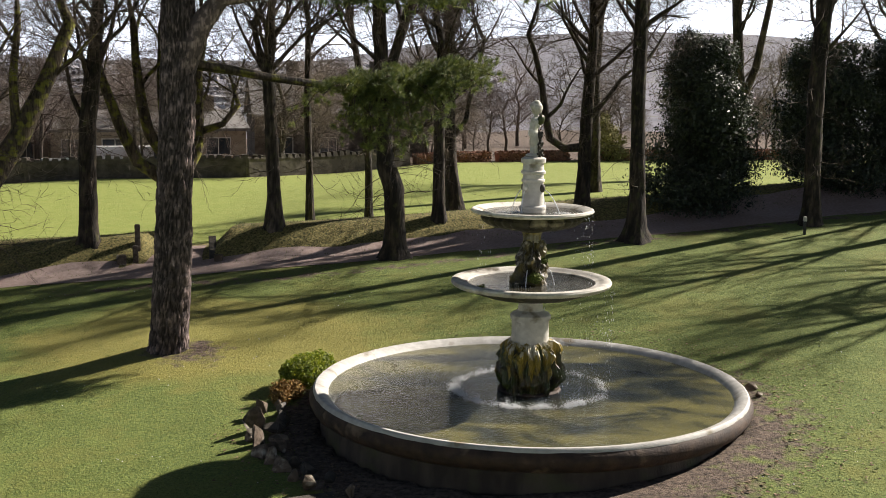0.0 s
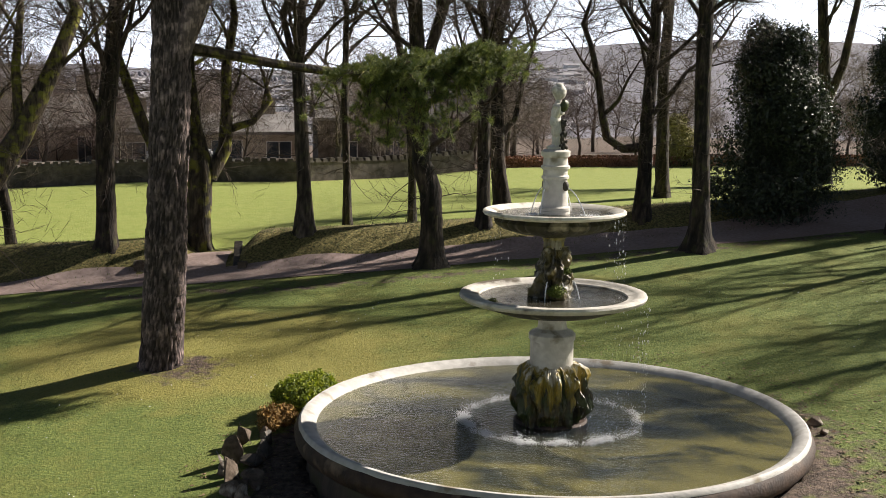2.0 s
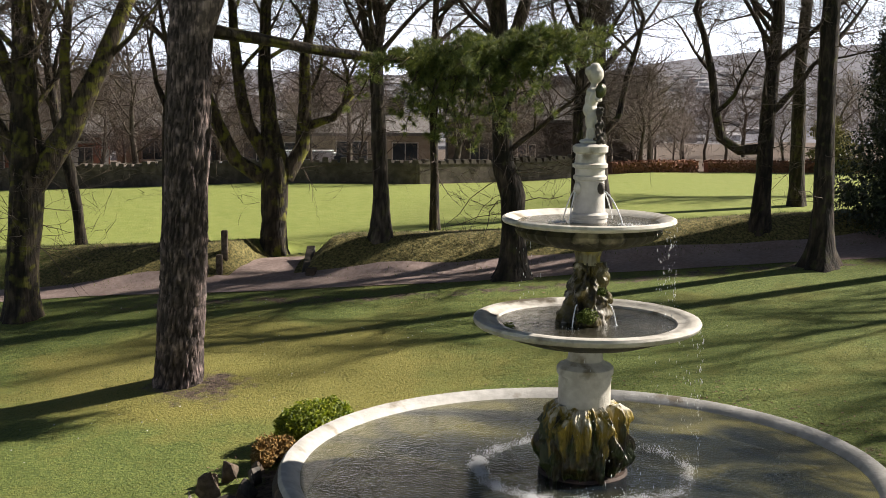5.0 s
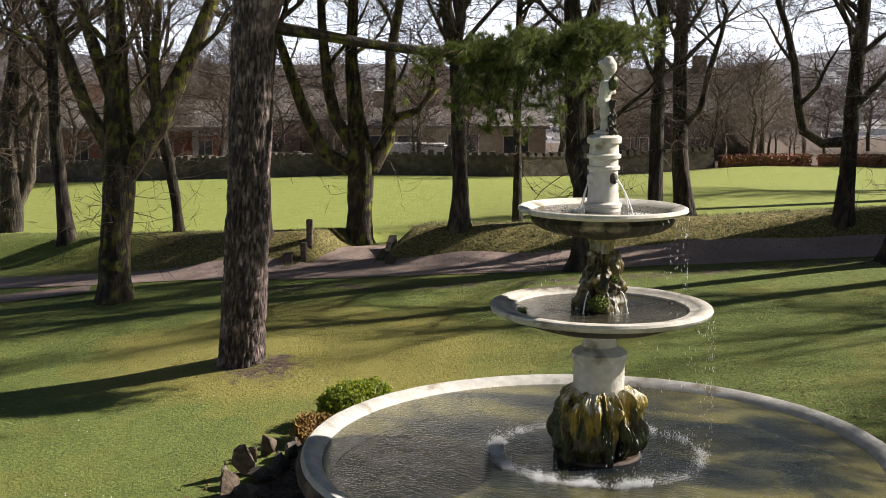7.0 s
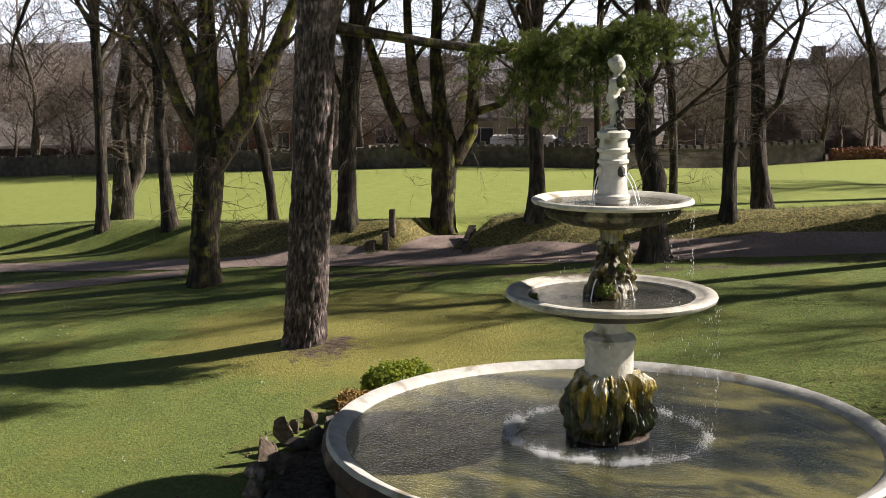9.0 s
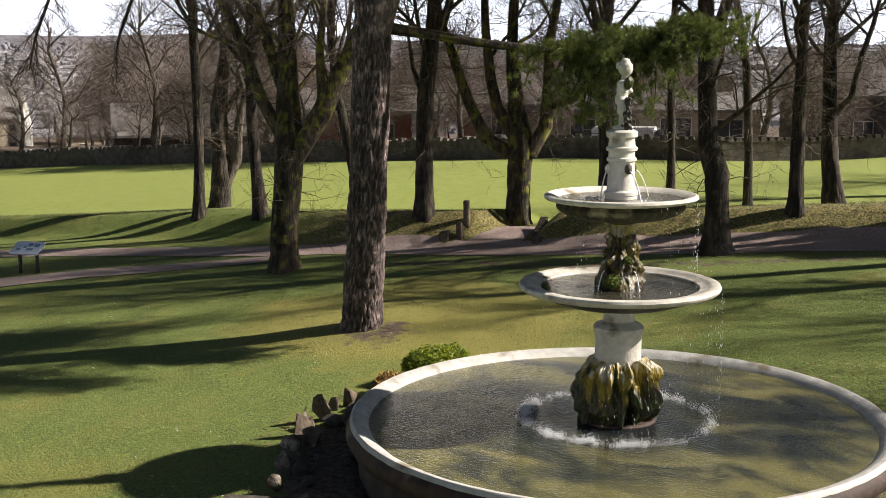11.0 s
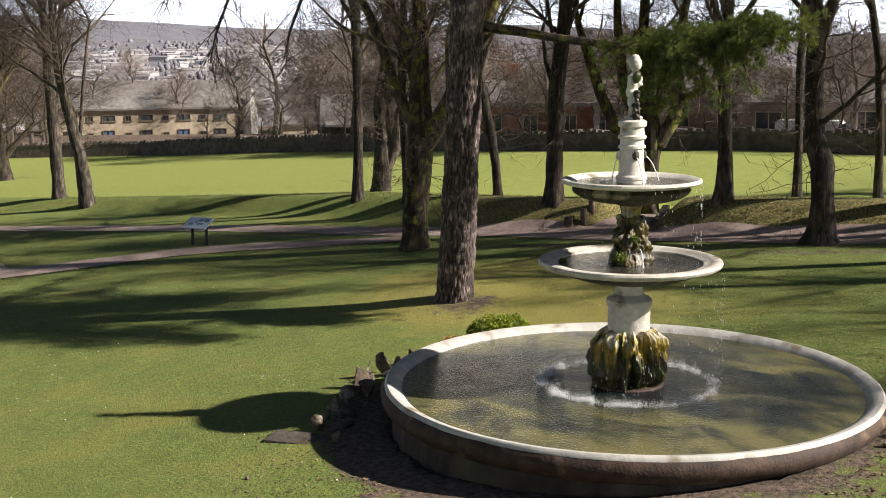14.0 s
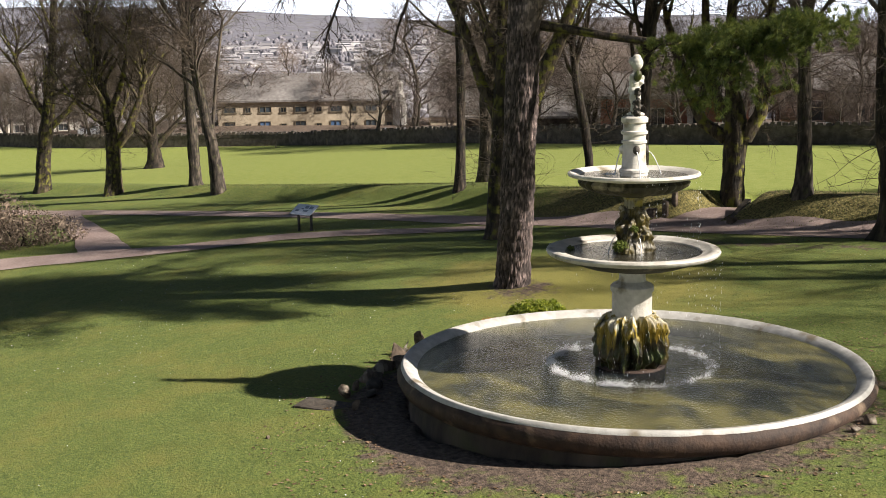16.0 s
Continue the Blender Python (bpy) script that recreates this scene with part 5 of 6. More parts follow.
box(bm, -0.055, 0.055, -0.055, 0.055, 0.42, 0.58, 0.012)
part("cap", bm, STONE, bollard)
for x, y in ((-74.5, 23.5), (-70.0, 26.0)):
    block("wooden_stake", (x, y), (0.09, 0.09, 0.6), 0, WOOD, "short wooden stake at the field's edge", "stake", 0.01)

# ---- boundary wall, hedges ----
WALL = [(-115, -2), (-90, 12), (-76, 25.5), (-60, 30), (-42, 32), (-28, 33.5), (-18, 38), (-11, 46.5)]
for a, b in zip(WALL, WALL[1:]):
    a, b = Vector(a), Vector(b)
    lap = (b - a).normalized() * 0.16
    a, b = a - lap, b + lap
    d = b - a
    side = Vector((-d.y, d.x)).normalized() * 0.25
    n = int(d.length / 0.9)
    v, f = [], []
    for k in range(n + 1):
        c = a + d * k / n
        z = z_at(c.x, c.y)
        top = z + 1.0 + 0.10 * noise.noise(Vector((c.x, c.y, 2)))
        for s, zz in ((-1, z - 0.6), (-0.9, top), (0.9, top), (1, z - 0.6)):
            v.append((c.x + s * side.x, c.y + s * side.y, zz))
        if k:
            i = 4 * k
            f += [(i - 4, i, i + 1, i - 3), (i - 3, i + 1, i + 2, i - 2), (i - 2, i + 2, i + 3, i - 1)]
    wall = tagged(mesh_object("boundary_wall", v, f, WALLSTONE), "dark dry-stone boundary wall along the field", "wall", kind="structure")
    g = random.Random(int(a.x))
    v, f = [], []
    for k in range(int(d.length / 0.42)):
        c = a + d * (k + 0.5) / int(d.length / 0.42)
        z, w, t = z_at(c.x, c.y) + 0.95, d.normalized() * 0.16, side.normalized() * 0.27
        hgt = g.uniform(0.14, 0.3)
        i = len(v)
        for s1, s2, zz in ((-1, -1, 0), (1, -1, 0), (1, 1, 0), (-1, 1, 0), (-0.8, -0.8, hgt), (0.8, -0.8, hgt), (0.8, 0.8, hgt), (-0.8, 0.8, hgt)):
            v.append((c.x + w.x * s1 + t.x * s2, c.y + w.y * s1 + t.y * s2, z + zz))
        f += [(i + 4, i + 5, i + 6, i + 7)] + [(i + j, i + (j + 1) % 4, i + 4 + (j + 1) % 4, i + 4 + j) for j in range(4)]
    tagged(mesh_object("coping_stones", v, f, WALLSTONE, wall, "upright coping stones"), kind="stuff")
HEDGE = material("beech_hedge", (0.16, 0.075, 0.05), (0.36, 0.17, 0.11), 0.9, 5, 0, island=0.3)


def hedge(a, b, h, label, mat, seed):
    a, b = Vector(a), Vector(b)
    root = thing("hedge", (*((a + b) / 2), z_at(*((a + b) / 2))), label, "hedge")
    g = random.Random(seed)
    c = (a + b) / 2

    def where(rng):
        p = a.lerp(b, rng.random()) - c
        s = (b - a).normalized()
        o = rng.choice((-1, 1)) * (0.35 + 0.15 * rng.random())
        z = rng.random() * h * (1 + 0.15 * noise.noise(Vector((p.x, p.y, 0))))
        if rng.random() < 0.3:
            o, z = o * rng.random(), h
        return Vector((p.x - s.y * o, p.y + s.x * o, z_at(c.x + p.x, c.y + p.y) - z_at(*c) + z)), Vector((-s.y * o, s.x * o, 0.3))

    v, f = leaves(g, int((b - a).length * 260), where, 0.10)
    mesh_object("foliage", v, f, mat, root)
    bm = bmesh.new()
    d = (b - a).normalized()
    ang = math.atan2(d.y, d.x)
    L = (b - a).length / 2
    box(bm, -L, L, -0.3, 0.3, -0.3, h * 0.9)
    core = part("core", bm, mat, root)
    core.matrix_local = pose(0, 0, 0, 0, 0, math.degrees(ang))
    return root


hedge((-10.5, 47), (-6.4, 49.6), 0.6, "clipped russet beech hedge at the far side of the field", HEDGE, 1)
hedge((-5.9, 49.9), (-1.8, 52.3), 0.6, "clipped russet beech hedge at the far side of the field", HEDGE, 2)
hedge((-1.0, 52.8), (16, 60), 0.65, "clipped russet beech hedge at the far side of the field", HEDGE, 3)

# ---- houses ----


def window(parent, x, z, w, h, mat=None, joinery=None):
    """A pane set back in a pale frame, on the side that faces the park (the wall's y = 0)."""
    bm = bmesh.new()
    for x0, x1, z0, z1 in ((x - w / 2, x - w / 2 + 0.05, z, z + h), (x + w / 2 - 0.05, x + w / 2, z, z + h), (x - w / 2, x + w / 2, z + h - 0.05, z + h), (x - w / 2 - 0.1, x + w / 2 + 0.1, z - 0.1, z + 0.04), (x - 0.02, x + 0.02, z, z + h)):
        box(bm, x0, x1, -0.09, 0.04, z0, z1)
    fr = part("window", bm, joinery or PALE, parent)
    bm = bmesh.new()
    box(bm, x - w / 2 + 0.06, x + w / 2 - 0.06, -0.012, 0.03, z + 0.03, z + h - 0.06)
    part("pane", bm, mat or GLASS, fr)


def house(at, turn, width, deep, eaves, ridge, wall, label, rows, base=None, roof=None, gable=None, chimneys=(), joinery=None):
    z = base + float(dip(*at)) if base is not None else z_at(*at)
    root = thing("house", (at[0], at[1], z), label, "house", turn=turn)
    bm = bmesh.new()
    w = width / 2
    pts = [(-w, 0, -3), (w, 0, -3), (w, deep, -3), (-w, deep, -3), (-w, 0, eaves), (w, 0, eaves), (w, deep, eaves), (-w, deep, eaves), (-w, deep / 2, ridge), (w, deep / 2, ridge)]
    v = [bm.verts.new(p) for p in pts]
    for q in ((0, 1, 5, 4), (1, 2, 6, 9, 5), (2, 3, 7, 6), (3, 0, 4, 8, 7)):
        bm.faces.new([v[i] for i in q])
    part("wall", bm, wall, root)
    bm = bmesh.new()
    slope = (ridge - eaves) / (deep / 2)
    for y0, y1, z0, z1 in ((-0.35, deep / 2, eaves - 0.35 * slope, ridge), (deep + 0.35, deep / 2, eaves - 0.35 * slope, ridge)):
        a = [bm.verts.new((sx * (w + 0.2), yy, zz + t)) for t in (0.02, 0.2) for sx, yy, zz in ((-1, y0, z0), (1, y0, z0), (1, y1, z1), (-1, y1, z1))]
        for q in ((0, 1, 2, 3), (4, 5, 6, 7), (0, 4, 5, 1), (1, 5, 6, 2), (2, 6, 7, 3), (3, 7, 4, 0)):
            bm.faces.new([a[i] for i in q])
    bmesh.ops.recalc_face_normals(bm, faces=bm.faces)
    tiles = part("roof", bm, roof or SLATE, root)
    for x in chimneys:
        bm = bmesh.new()
        box(bm, x - 0.45, x + 0.45, deep / 2 - 0.35, deep / 2 + 0.35, ridge - 0.6, ridge + 1.1, 0.03)
        part("chimney", bm, wall, tiles)
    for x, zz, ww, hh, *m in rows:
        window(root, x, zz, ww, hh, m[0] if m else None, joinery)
    return root


BLUE = material("blue_door", (0.05, 0.10, 0.20), (0.10, 0.17, 0.30), 0.4, 4, 0)

# ---- grass ----
g = random.Random(31)
v, f = [], []
for _ in range(70000):
    x, y = g.uniform(-34, 9), g.uniform(-13, 11.5)
    if math.hypot(x, y) < 4.35 or math.hypot(x - 0.55, y + 0.55) < 4.9 and g.random() < 0.8 or y > crest(x) - 3.9:
        continue
    z = z_at(x, y)
    for _ in range(3):
        a, L, w = g.random() * 6.3, g.uniform(0.010, 0.026), g.uniform(0.006, 0.014)
        dx, dy = math.cos(a), math.sin(a)
        px, py = x + g.gauss(0, 0.05), y + g.gauss(0, 0.05)
        b = len(v)
        v += [(px - dy * w, py + dx * w, z - 0.01), (px + dy * w, py - dx * w, z - 0.01), (px + dx * L * 0.7, py + dy * L * 0.7, z + L)]
        f.append((b, b + 1, b + 2))
for _ in range(7000):
    x = g.uniform(-44, 9)
    y = crest(x) - g.uniform(-1.2, 2.0)
    if -13.5 < x < -11.0:
        continue
    z = z_at(x, y)
    for _ in range(3):
        a, L, w = g.random() * 6.3, g.uniform(0.03, 0.08), g.uniform(0.006, 0.014)
        dx, dy = math.cos(a), math.sin(a)
        px, py = x + g.gauss(0, 0.06), y + g.gauss(0, 0.06)
        b = len(v)
        v += [(px - dy * w, py + dx * w, z - 0.01), (px + dy * w, py - dx * w, z - 0.01), (px + dx * L * 0.6, py + dy * L * 0.6, z + L)]
        f.append((b, b + 1, b + 2))
tagged(mesh_object("grass", v, f, GRASS), "short tufted lawn grass", "grass", kind="stuff")
v, f = [], []
for _ in range(1500):
    x, y = g.uniform(-26, 9), g.uniform(-13, 12)
    if math.hypot(x, y) < 4.8 or noise.noise(Vector((x * 0.25, y * 0.25, 7))) < -0.05 + 0.3 * g.random() or y > crest(x) - 4:
        continue
    z, a, L = z_at(x, y) + 0.022, g.random() * 6.3, g.uniform(0.008, 0.017)
    b = len(v)
    v += [(x + L * math.cos(a + q * 1.257), y + L * math.sin(a + q * 1.257), z + 0.006 * (q % 2)) for q in range(5)] + [(x, y, z + 0.01)]
    f += [(b + q, b + (q + 1) % 5, b + 5) for q in range(5)]
tagged(mesh_object("daisies", v, f, FOAM), "scattered small white daisies in the lawn", "flowers", kind="stuff")
LITTER = material("leaf_litter", (0.10, 0.06, 0.03), (0.30, 0.20, 0.12), 0.9, 20, 0, island=0.4)
v, f = [], []
for k in range(3600):
    if k % 3:
        a, r = g.random() * 6.3, 4.3 + 2.2 * g.random() ** 1.5
        x, y = r * math.cos(a) + 0.5, r * math.sin(a) - 0.8
    else:
        x = g.uniform(-30, 9)
        y = crest(x) - g.uniform(0.6, 5.2)
    if math.hypot(x, y) < 4.25:
        continue
    z, a, L = z_at(x, y) + 0.012, g.random() * 6.3, g.uniform(0.018, 0.05)
    dx, dy, tilt = math.cos(a) * L, math.sin(a) * L, g.uniform(0, 0.02)
    b = len(v)
    v += [(x - dx, y - dy, z), (x + dy * 0.5, y - dx * 0.5, z + tilt), (x + dx, y + dy, z + tilt * 0.4), (x - dy * 0.5, y + dx * 0.5, z)]
    f.append((b, b + 1, b + 2, b + 3))
tagged(mesh_object("leaf_litter", v, f, LITTER), "dry brown leaf litter on bare earth and bank", "leaves", kind="stuff")
def terrace_rows(n, pitch, z0, z1):
    out = []
    for k in range(n):
        x = (k - (n - 1) / 2) * pitch
        out += [(x - 0.9, z1, 1.25, 0.62), (x + 0.95, z1, 0.6, 0.55), (x - 0.95, z0 - 0.25, 1.15, 1.25, BLUE if k % 2 else GLASS), (x + 0.95, z0 + 0.15, 0.6, 0.6)]
    return out


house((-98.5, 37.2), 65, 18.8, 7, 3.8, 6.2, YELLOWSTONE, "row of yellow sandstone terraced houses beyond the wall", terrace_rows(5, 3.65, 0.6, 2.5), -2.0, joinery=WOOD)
profile = [(0.75, -1), (0.75, 3.4), (0.6, 4.2), (0.42, 5.0), (0.35, 5.6), (0.42, 5.7), (0.35, 6.0), (0.05, 6.1)]
v, f = lathe(profile, 8)
gable = mesh_object("chimney", v, f, PALE)
gable.matrix_world = pose(-94.6, 45.7, -2.3 + float(dip(-94.6, 45.7)), 0, 0, 65)
tagged(gable, "tall pale rendered chimney stack at the terrace end", "chimney")
house((-91, 52), 62, 8, 6, 2.6, 4.6, YELLOWSTONE, "low sandstone house with small windows beyond the wall", [(-2, 0.8, 0.7, 0.9), (0.5, 0.8, 0.9, 1.1), (2.5, 1.0, 0.8, 0.8)], -2.4, chimneys=(1.5,))
house((-40.3, 36.2), 45, 9.5, 5, 3.4, 4.7, REDBRICK, "red brick house with pale stone dressings behind the wall", [(-3.4, 1.4, 0.9, 1.3), (-1.2, 1.4, 0.9, 1.3), (1.2, 1.4, 0.9, 1.3), (3.4, 1.4, 0.9, 1.3), (3.4, 3.0, 0.8, 0.5)], 0.4, chimneys=(-2.5,))
for x, y in ((-37.05, 39.3), (-38.2, 38.15), (-39.7, 36.7)):
    bm = bmesh.new()
    for k in range(9):
        box(bm, -0.16 - 0.05 * (k % 2), 0.16 + 0.05 * (k % 2), -0.09, 0.02, 0.44 * k, 0.44 * k + 0.43)
    q = part("quoin", bm, PALE)
    q.matrix_world = pose(x, y, 0.4 + float(dip(x, y)), 0, 0, 45)
    tagged(q, "pale stone quoins on the brick house", "stonework")
house((-36.6, 46.5), 36, 8, 6, 3.6, 5.6, YELLOWSTONE, "pale stone villa with white sash windows behind the wall", [(-1.8, 1.6, 1.5, 1.3), (1.6, 1.4, 0.9, 1.6), (-1.8, 0.0, 1.5, 1.2)], 0.6, chimneys=(2.0,))
house((-27.5, 48.5), 30, 12, 6, 3.3, 4.3, YELLOWSTONE, "long pale stone house with white mullioned windows", [(-4.6, 1.7, 1.6, 1.1), (-2.2, 1.7, 1.6, 1.1), (1.0, 1.7, 1.9, 1.2), (4.2, 1.7, 1.6, 1.1)], 0.6, chimneys=(-4, 4))
house((-17.5, 58), 22, 12, 7, 4.5, 7.0, WALLSTONE, "dark stone house half hidden by trees", [(-4, 1.7, 1.2, 1.2), (-1, 1.7, 1.2, 1.2), (2.5, 1.7, 1.2, 1.2), (4.6, 3.2, 0.9, 0.8)], 0.4, chimneys=(-3, 3))
house((-62, 40), 55, 11, 6, 2.8, 4.8, WALLSTONE, "low stone house half hidden by trees", [(-3, 1.0, 1.0, 1.0), (0, 1.0, 1.0, 1.0), (3, 1.0, 1.0, 1.0)], -1.2, chimneys=(0,))
house((-116, 14), 82, 9, 6, 2.2, 3.8, PALE, "low white bungalow beyond the wall", [(-2.5, 0.8, 1.0, 0.8), (2, 0.8, 1.2, 0.8)], -2.6)
house((-113, -6), 95, 6, 5, 2.0, 3.6, PALE, "small white outbuilding beyond the wall", [(0, 0.8, 0.8, 0.7)], -2.8)


def car(at, turn, label, mat, z):
    root = thing("car", (at[0], at[1], z + float(dip(*at))), label, "car", turn=turn)
    bm = bmesh.new()
    box(bm, -2.0, 2.0, -0.85, 0.85, 0.3, 0.95, 0.12)
    part("body", bm, mat, root)
    bm = bmesh.new()
    box(bm, -1.1, 1.3, -0.72, 0.72, 0.9, 1.45, 0.2)
    part("cabin", bm, GLASS, root)
    bm = bmesh.new()
    box(bm, -0.85, 1.05, -0.68, 0.68, 1.40, 1.49, 0.03)
    part("roof", bm, mat, root)
    for x in (-1.25, 1.25):
        for y in (-0.8, 0.8):
            bm = bmesh.new()
            bmesh.ops.create_cone(bm, cap_ends=True, segments=16, radius1=0.32, radius2=0.32, depth=0.2, matrix=pose(x, y, 0.32, 90, 0, 0))
            part("wheel", bm, METAL, root)
    return root


WHITE = material("white_paint", (0.74, 0.75, 0.77), (0.82, 0.83, 0.84), 0.3, 2, 0)
SILVER = material("silver_paint", (0.35, 0.37, 0.39), (0.45, 0.47, 0.49), 0.3, 2, 0)
van = thing("van", (-28.0, 46.0, z_at(-28.0, 46.0) - 0.7), "parked white van behind the wall", "van", turn=25)
bm = bmesh.new()
box(bm, -2.2, 1.6, -0.9, 0.9, 0.35, 2.0, 0.12)
part("body", bm, WHITE, van)
bm = bmesh.new()
box(bm, 1.5, 2.6, -0.85, 0.85, 0.35, 1.2, 0.15)
part("bonnet", bm, WHITE, van)
bm = bmesh.new()
box(bm, 1.4, 1.95, -0.8, 0.8, 1.15, 1.85, 0.1)
part("windscreen", bm, GLASS, van)
for x in (-1.4, 1.7):
    for y in (-0.85, 0.85):
        bm = bmesh.new()
        bmesh.ops.create_cone(bm, cap_ends=True, segments=16, radius1=0.34, radius2=0.34, depth=0.2, matrix=pose(x, y, 0.34, 90, 0, 0))
        part("wheel", bm, METAL, van)
car((-33.5, 40.5), 35, "parked silver car behind the wall", SILVER, 0.9)
car((-30.5, 41.8), 30, "parked white car behind the wall", WHITE, 0.9)
car((-72, 33), 55, "parked silver car behind the wall", SILVER, -1.2)
car((-101.5, 15.2), 158, "parked white car behind the wall", WHITE, z_at(-101.5, 15.2) - float(dip(-101.5, 15.2)))

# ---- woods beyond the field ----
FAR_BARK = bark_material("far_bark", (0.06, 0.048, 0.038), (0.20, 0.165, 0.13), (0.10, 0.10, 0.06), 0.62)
kinds = []
for k in range(5):
    g = random.Random(200 + k)
    root = thing("tree", (0, 0, -60 - 30 * k), "bare brown tree at the field wall and, added unseen, behind the view", "tree", "bare trees beyond the field")
    wood, fine = Tubes(), Tubes()
    hgt = g.uniform(11, 14)
    n = 6
    line = [(g.gauss(0, 0.12) * i, g.gauss(0, 0.12) * i, hgt * i / n, 0.30 * (1 - 0.8 * i / n)) for i in range(n + 1)]
    wood.add([(x, y, z - (0.5 if not z else 0)) for x, y, z, r in line], [r for *_, r in line], 7)
    for j in range(13):
        s = 0.22 + 0.75 * j / 13
        i = int(s * n)
        a = Vector(line[i][:3]).lerp(Vector(line[i + 1][:3]), s * n - i)
        ang = j * 2.4 + g.random()
        up = g.uniform(0.5, 1.1)
        grow(wood, fine, g, a, (math.cos(ang), math.sin(ang), up), g.uniform(3.6, 5.2) * (1.2 - 0.6 * s), 0.10, 1, 4, 0.08)
    for _ in range(3400):
        d = Vector((g.gauss(0, 1), g.gauss(0, 1), g.gauss(0, 1))).normalized()
        r = 0.45 + 0.55 * g.random() ** 0.5
        at = Vector((d.x * 4.2 * r, d.y * 4.2 * r, hgt * 0.66 + d.z * hgt * 0.40 * r)) * (1 + 0.15 * noise.noise(d * 2 + Vector((k, 0, 0))))
        fine.blade(at, (d + Vector((g.gauss(0, 0.5), g.gauss(0, 0.5), 0.5 + g.gauss(0, 0.5)))).normalized(), g.uniform(0.5, 1.2), 0.012, g)
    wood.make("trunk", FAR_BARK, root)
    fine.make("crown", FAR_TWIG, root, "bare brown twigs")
    kinds.append(root)
g = random.Random(77)
spots = []
# open strips before and behind the houses: place, turn, half width, how far in front and behind
CLEAR = [((-97.7, 38.9), 65, 10.5, 30, 0), ((-40.3, 36.2), 45, 5, 9, 0), ((-36.6, 46.5), 36, 4, 16, 0), ((-27.5, 48.5), 30, 8, 18, 0), ((-17.5, 58), 22, 5, 22, 0)]


def hides(x, y, at, turn, half, front, rear):
    c, s = math.cos(radians(turn)), math.sin(radians(turn))
    lx, ly = (x - at[0]) * c + (y - at[1]) * s, (y - at[1]) * c - (x - at[0]) * s
    return abs(lx) < half and -front < ly < rear


for k in range(600):
    i = g.random() * (len(WALL_X) - 2)
    j = int(i)
    x = WALL_X[j] + (WALL_X[j + 1] - WALL_X[j]) * (i - j)
    y = float(np.interp(x, WALL_X, WALL_Y)) + (0.6 if k % 4 == 0 else 2 + 26 * g.random() ** 1.2)
    x -= 0.35 * (y - float(np.interp(x, WALL_X, WALL_Y))) * (1 if x < -20 else 0)
    if -24 < x < -14 and k % 2 or x > -10 and k % 3:
        continue
    if k > 470 and not -46 < x < -12 or hides(x, y, *CLEAR[0]) or k % 3 and any(hides(x, y, *c) for c in CLEAR):
        continue
    if all(math.hypot(x - a, y - b) > 1.7 for a, b in spots):
        spots.append((x, y))
for k, (x, y) in enumerate(spots):
    s = g.uniform(0.38, 0.60) if x > -12 else g.uniform(0.44, 0.68) if x > -50 else g.uniform(0.5, 0.8)
    s *= (1, 0.8, 0.45, 1.1, 0.6)[k % 5]
    ob = copy_thing(kinds[k % 5], pose(x, y, z_at(x, y), 0, 0, g.random() * 360))
    ob.scale = (s, s, s * g.uniform(0.9, 1.1))
# Unseen trees added behind the camera to hold back low sky light.
for k in range(34):
    a = radians(150 + 265 * k / 33)
    r = 44 + 8 * g.random()
    x, y = 4 + r * math.cos(a - radians(60)), -8 + r * math.sin(a - radians(60))
    if y > crest(x) - 4 or math.hypot(x - 8, y + 17) < 16 or (x < 20 and y > -24):
        continue
    copy_thing(kinds[k % 5], pose(x, y, z_at(x, y), 0, 0, 50 * k))
for root in kinds:
    for ob in (*root.children_recursive, root):
        bpy.data.objects.remove(ob)

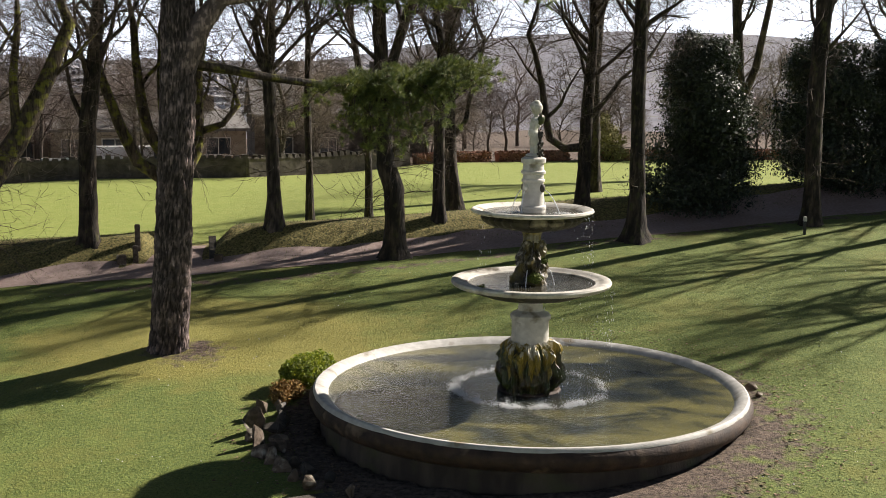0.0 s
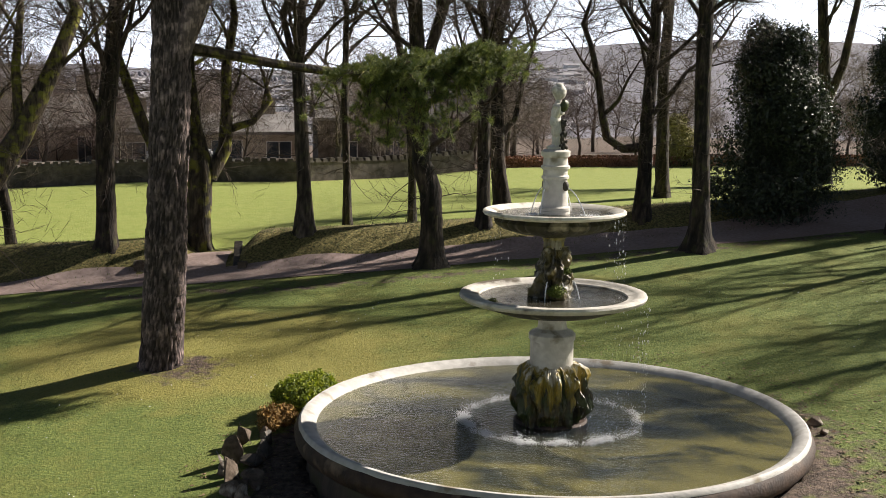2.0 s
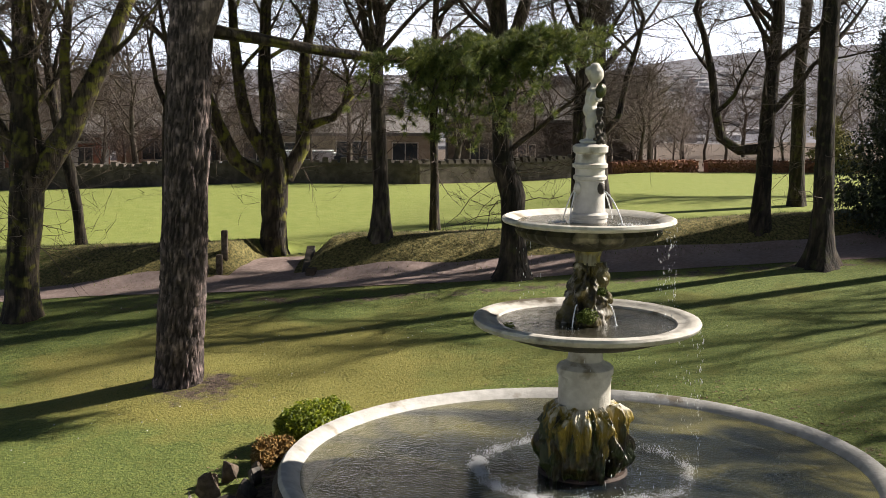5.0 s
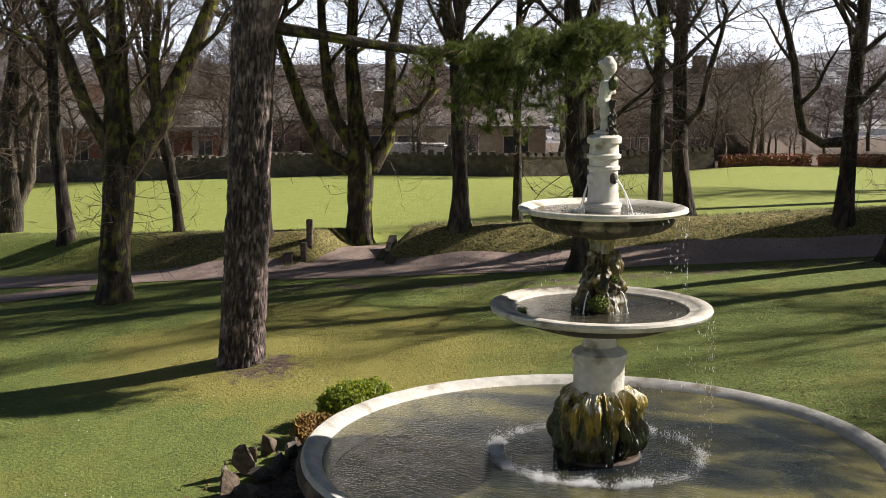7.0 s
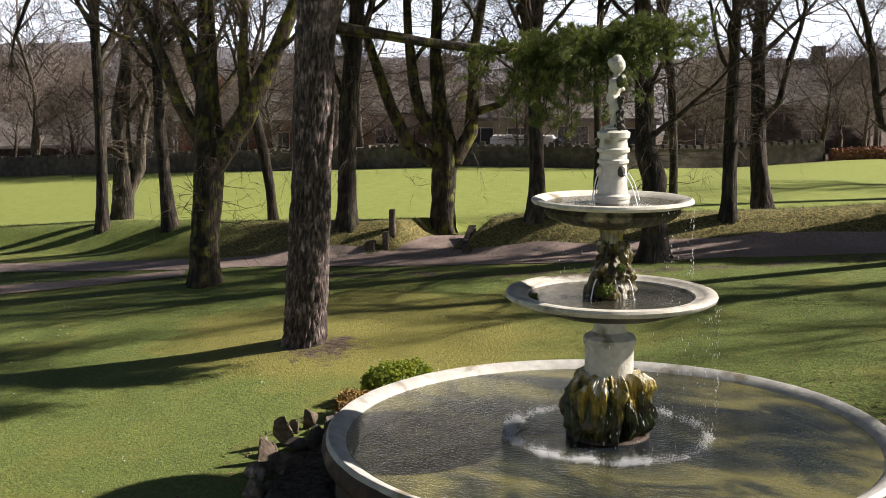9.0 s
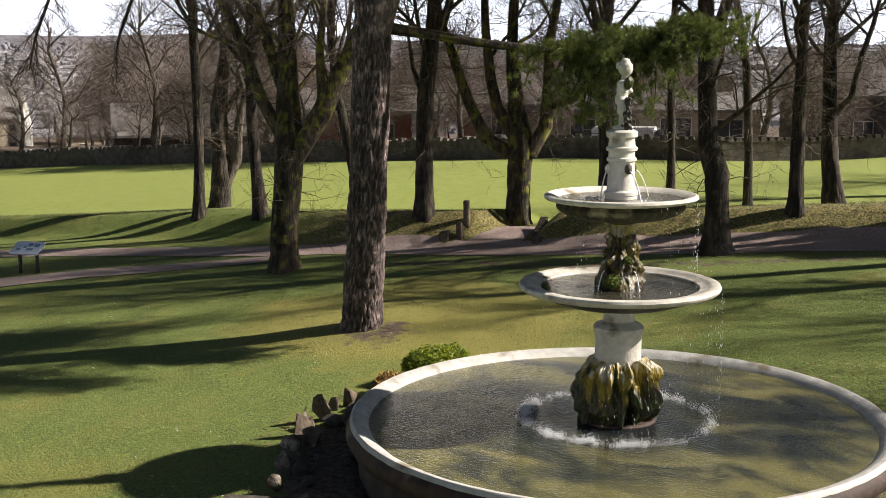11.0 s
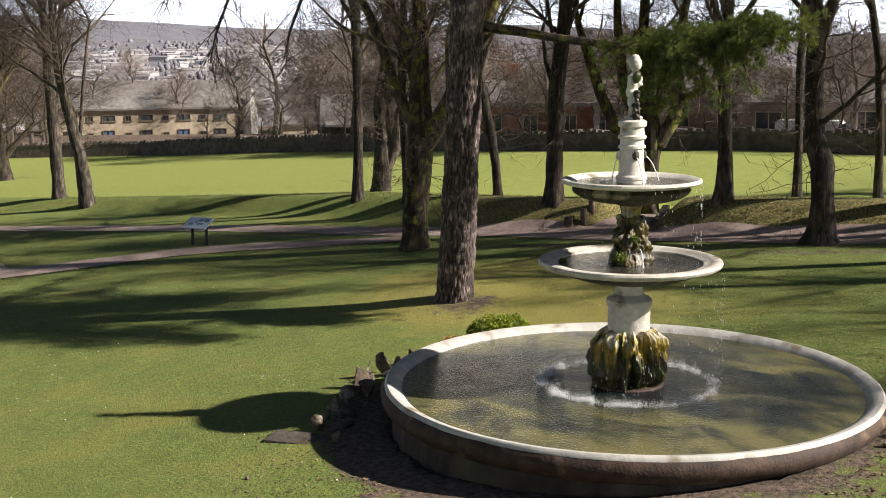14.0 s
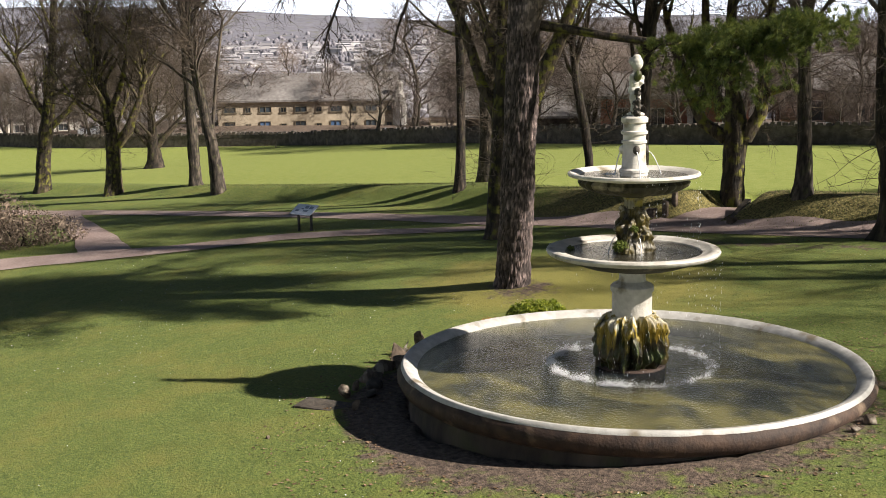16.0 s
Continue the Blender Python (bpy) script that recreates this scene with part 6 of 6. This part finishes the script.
# ---- far woods and the town on the hill ----
v, f = [], []
for _ in range(11000):
    a, r = g.uniform(0.22, 1.85), 140 + 1100 * g.random() ** 1.2
    x, y = -10 - r * math.sin(a), 20 + r * math.cos(a)
    z, s = z_at(x, y), g.uniform(0.6, 1.2) * (1 + r / 900)
    b = len(v)
    for rad, up in ((0.8, -0.2), (1.0, 0.7), (0.55, 1.35)):
        for q in range(6):
            t = q * 1.047 + 0.3 * g.random()
            v.append((x + math.cos(t) * s * rad * g.uniform(0.8, 1.2), y + math.sin(t) * s * rad * g.uniform(0.8, 1.2), z + s * up * g.uniform(0.85, 1.15)))
    v.append((x, y, z + s * g.uniform(1.45, 1.75)))
    f += [(b + 6 * k + q, b + 6 * k + (q + 1) % 6, b + 6 * k + 6 + (q + 1) % 6, b + 6 * k + 6 + q) for k in (0, 1) for q in range(6)] + [(b + 12 + q, b + 12 + (q + 1) % 6, b + 18) for q in range(6)]
# Woods in nearly the hill's tone, with the haze painted in.
WOODS = material("hazy_woods", (0.15, 0.145, 0.165), (0.25, 0.24, 0.268), 1.0, 0.05, 0, island=0.35)
tagged(mesh_object("far_woods", v, f, WOODS, smooth=True), "bare woods on the far hillside, coloured pale for haze", "woods", kind="stuff")
v, f, roofs = [], [], []
w2, f2 = [], []
for _ in range(2600):
    a, r = g.uniform(0.1, 1.75), 300 + 760 * g.random()
    x, y = -10 - r * math.sin(a), 20 + r * math.cos(a)
    z, L, D, H = z_at(x, y), g.uniform(3, 8), 2.2, g.uniform(2.0, 3.4)
    t = a + g.gauss(0, 0.25)
    c, s = math.cos(t), math.sin(t)
    P = lambda px, py, pz: (x + px * c - py * s, y + px * s + py * c, z + pz)
    b = len(v)
    v += [P(-L, -D, -3), P(L, -D, -3), P(L, D, -3), P(-L, D, -3), P(-L, -D, H), P(L, -D, H), P(L, D, H), P(-L, D, H)]
    f += [(b, b + 1, b + 5, b + 4), (b + 1, b + 2, b + 6, b + 5), (b + 2, b + 3, b + 7, b + 6), (b + 3, b, b + 4, b + 7)]
    b = len(w2)
    w2 += [P(-L - 0.3, -D - 0.4, H), P(L + 0.3, -D - 0.4, H), P(L + 0.3, 0, H + 1.1), P(-L - 0.3, 0, H + 1.1), P(L + 0.3, D + 0.4, H), P(-L - 0.3, D + 0.4, H)]
    f2 += [(b, b + 1, b + 2, b + 3), (b + 3, b + 2, b + 4, b + 5), (b, b + 3, b + 5), (b + 1, b + 4, b + 2)]
TOWN = material("distant_walls", (0.36, 0.345, 0.35), (0.74, 0.72, 0.72), 0.9, 0.1, 0, island=0.7)
TOWN_ROOF = material("distant_roofs", (0.20, 0.195, 0.21), (0.40, 0.39, 0.41), 0.9, 0.1, 0, island=0.7)
town = tagged(mesh_object("hillside_town", v, f, TOWN), "pale houses of a town on the far hillside", "town", kind="stuff")
tagged(mesh_object("town_roofs", w2, f2, TOWN_ROOF, town, "grey slate roofs"), kind="stuff")
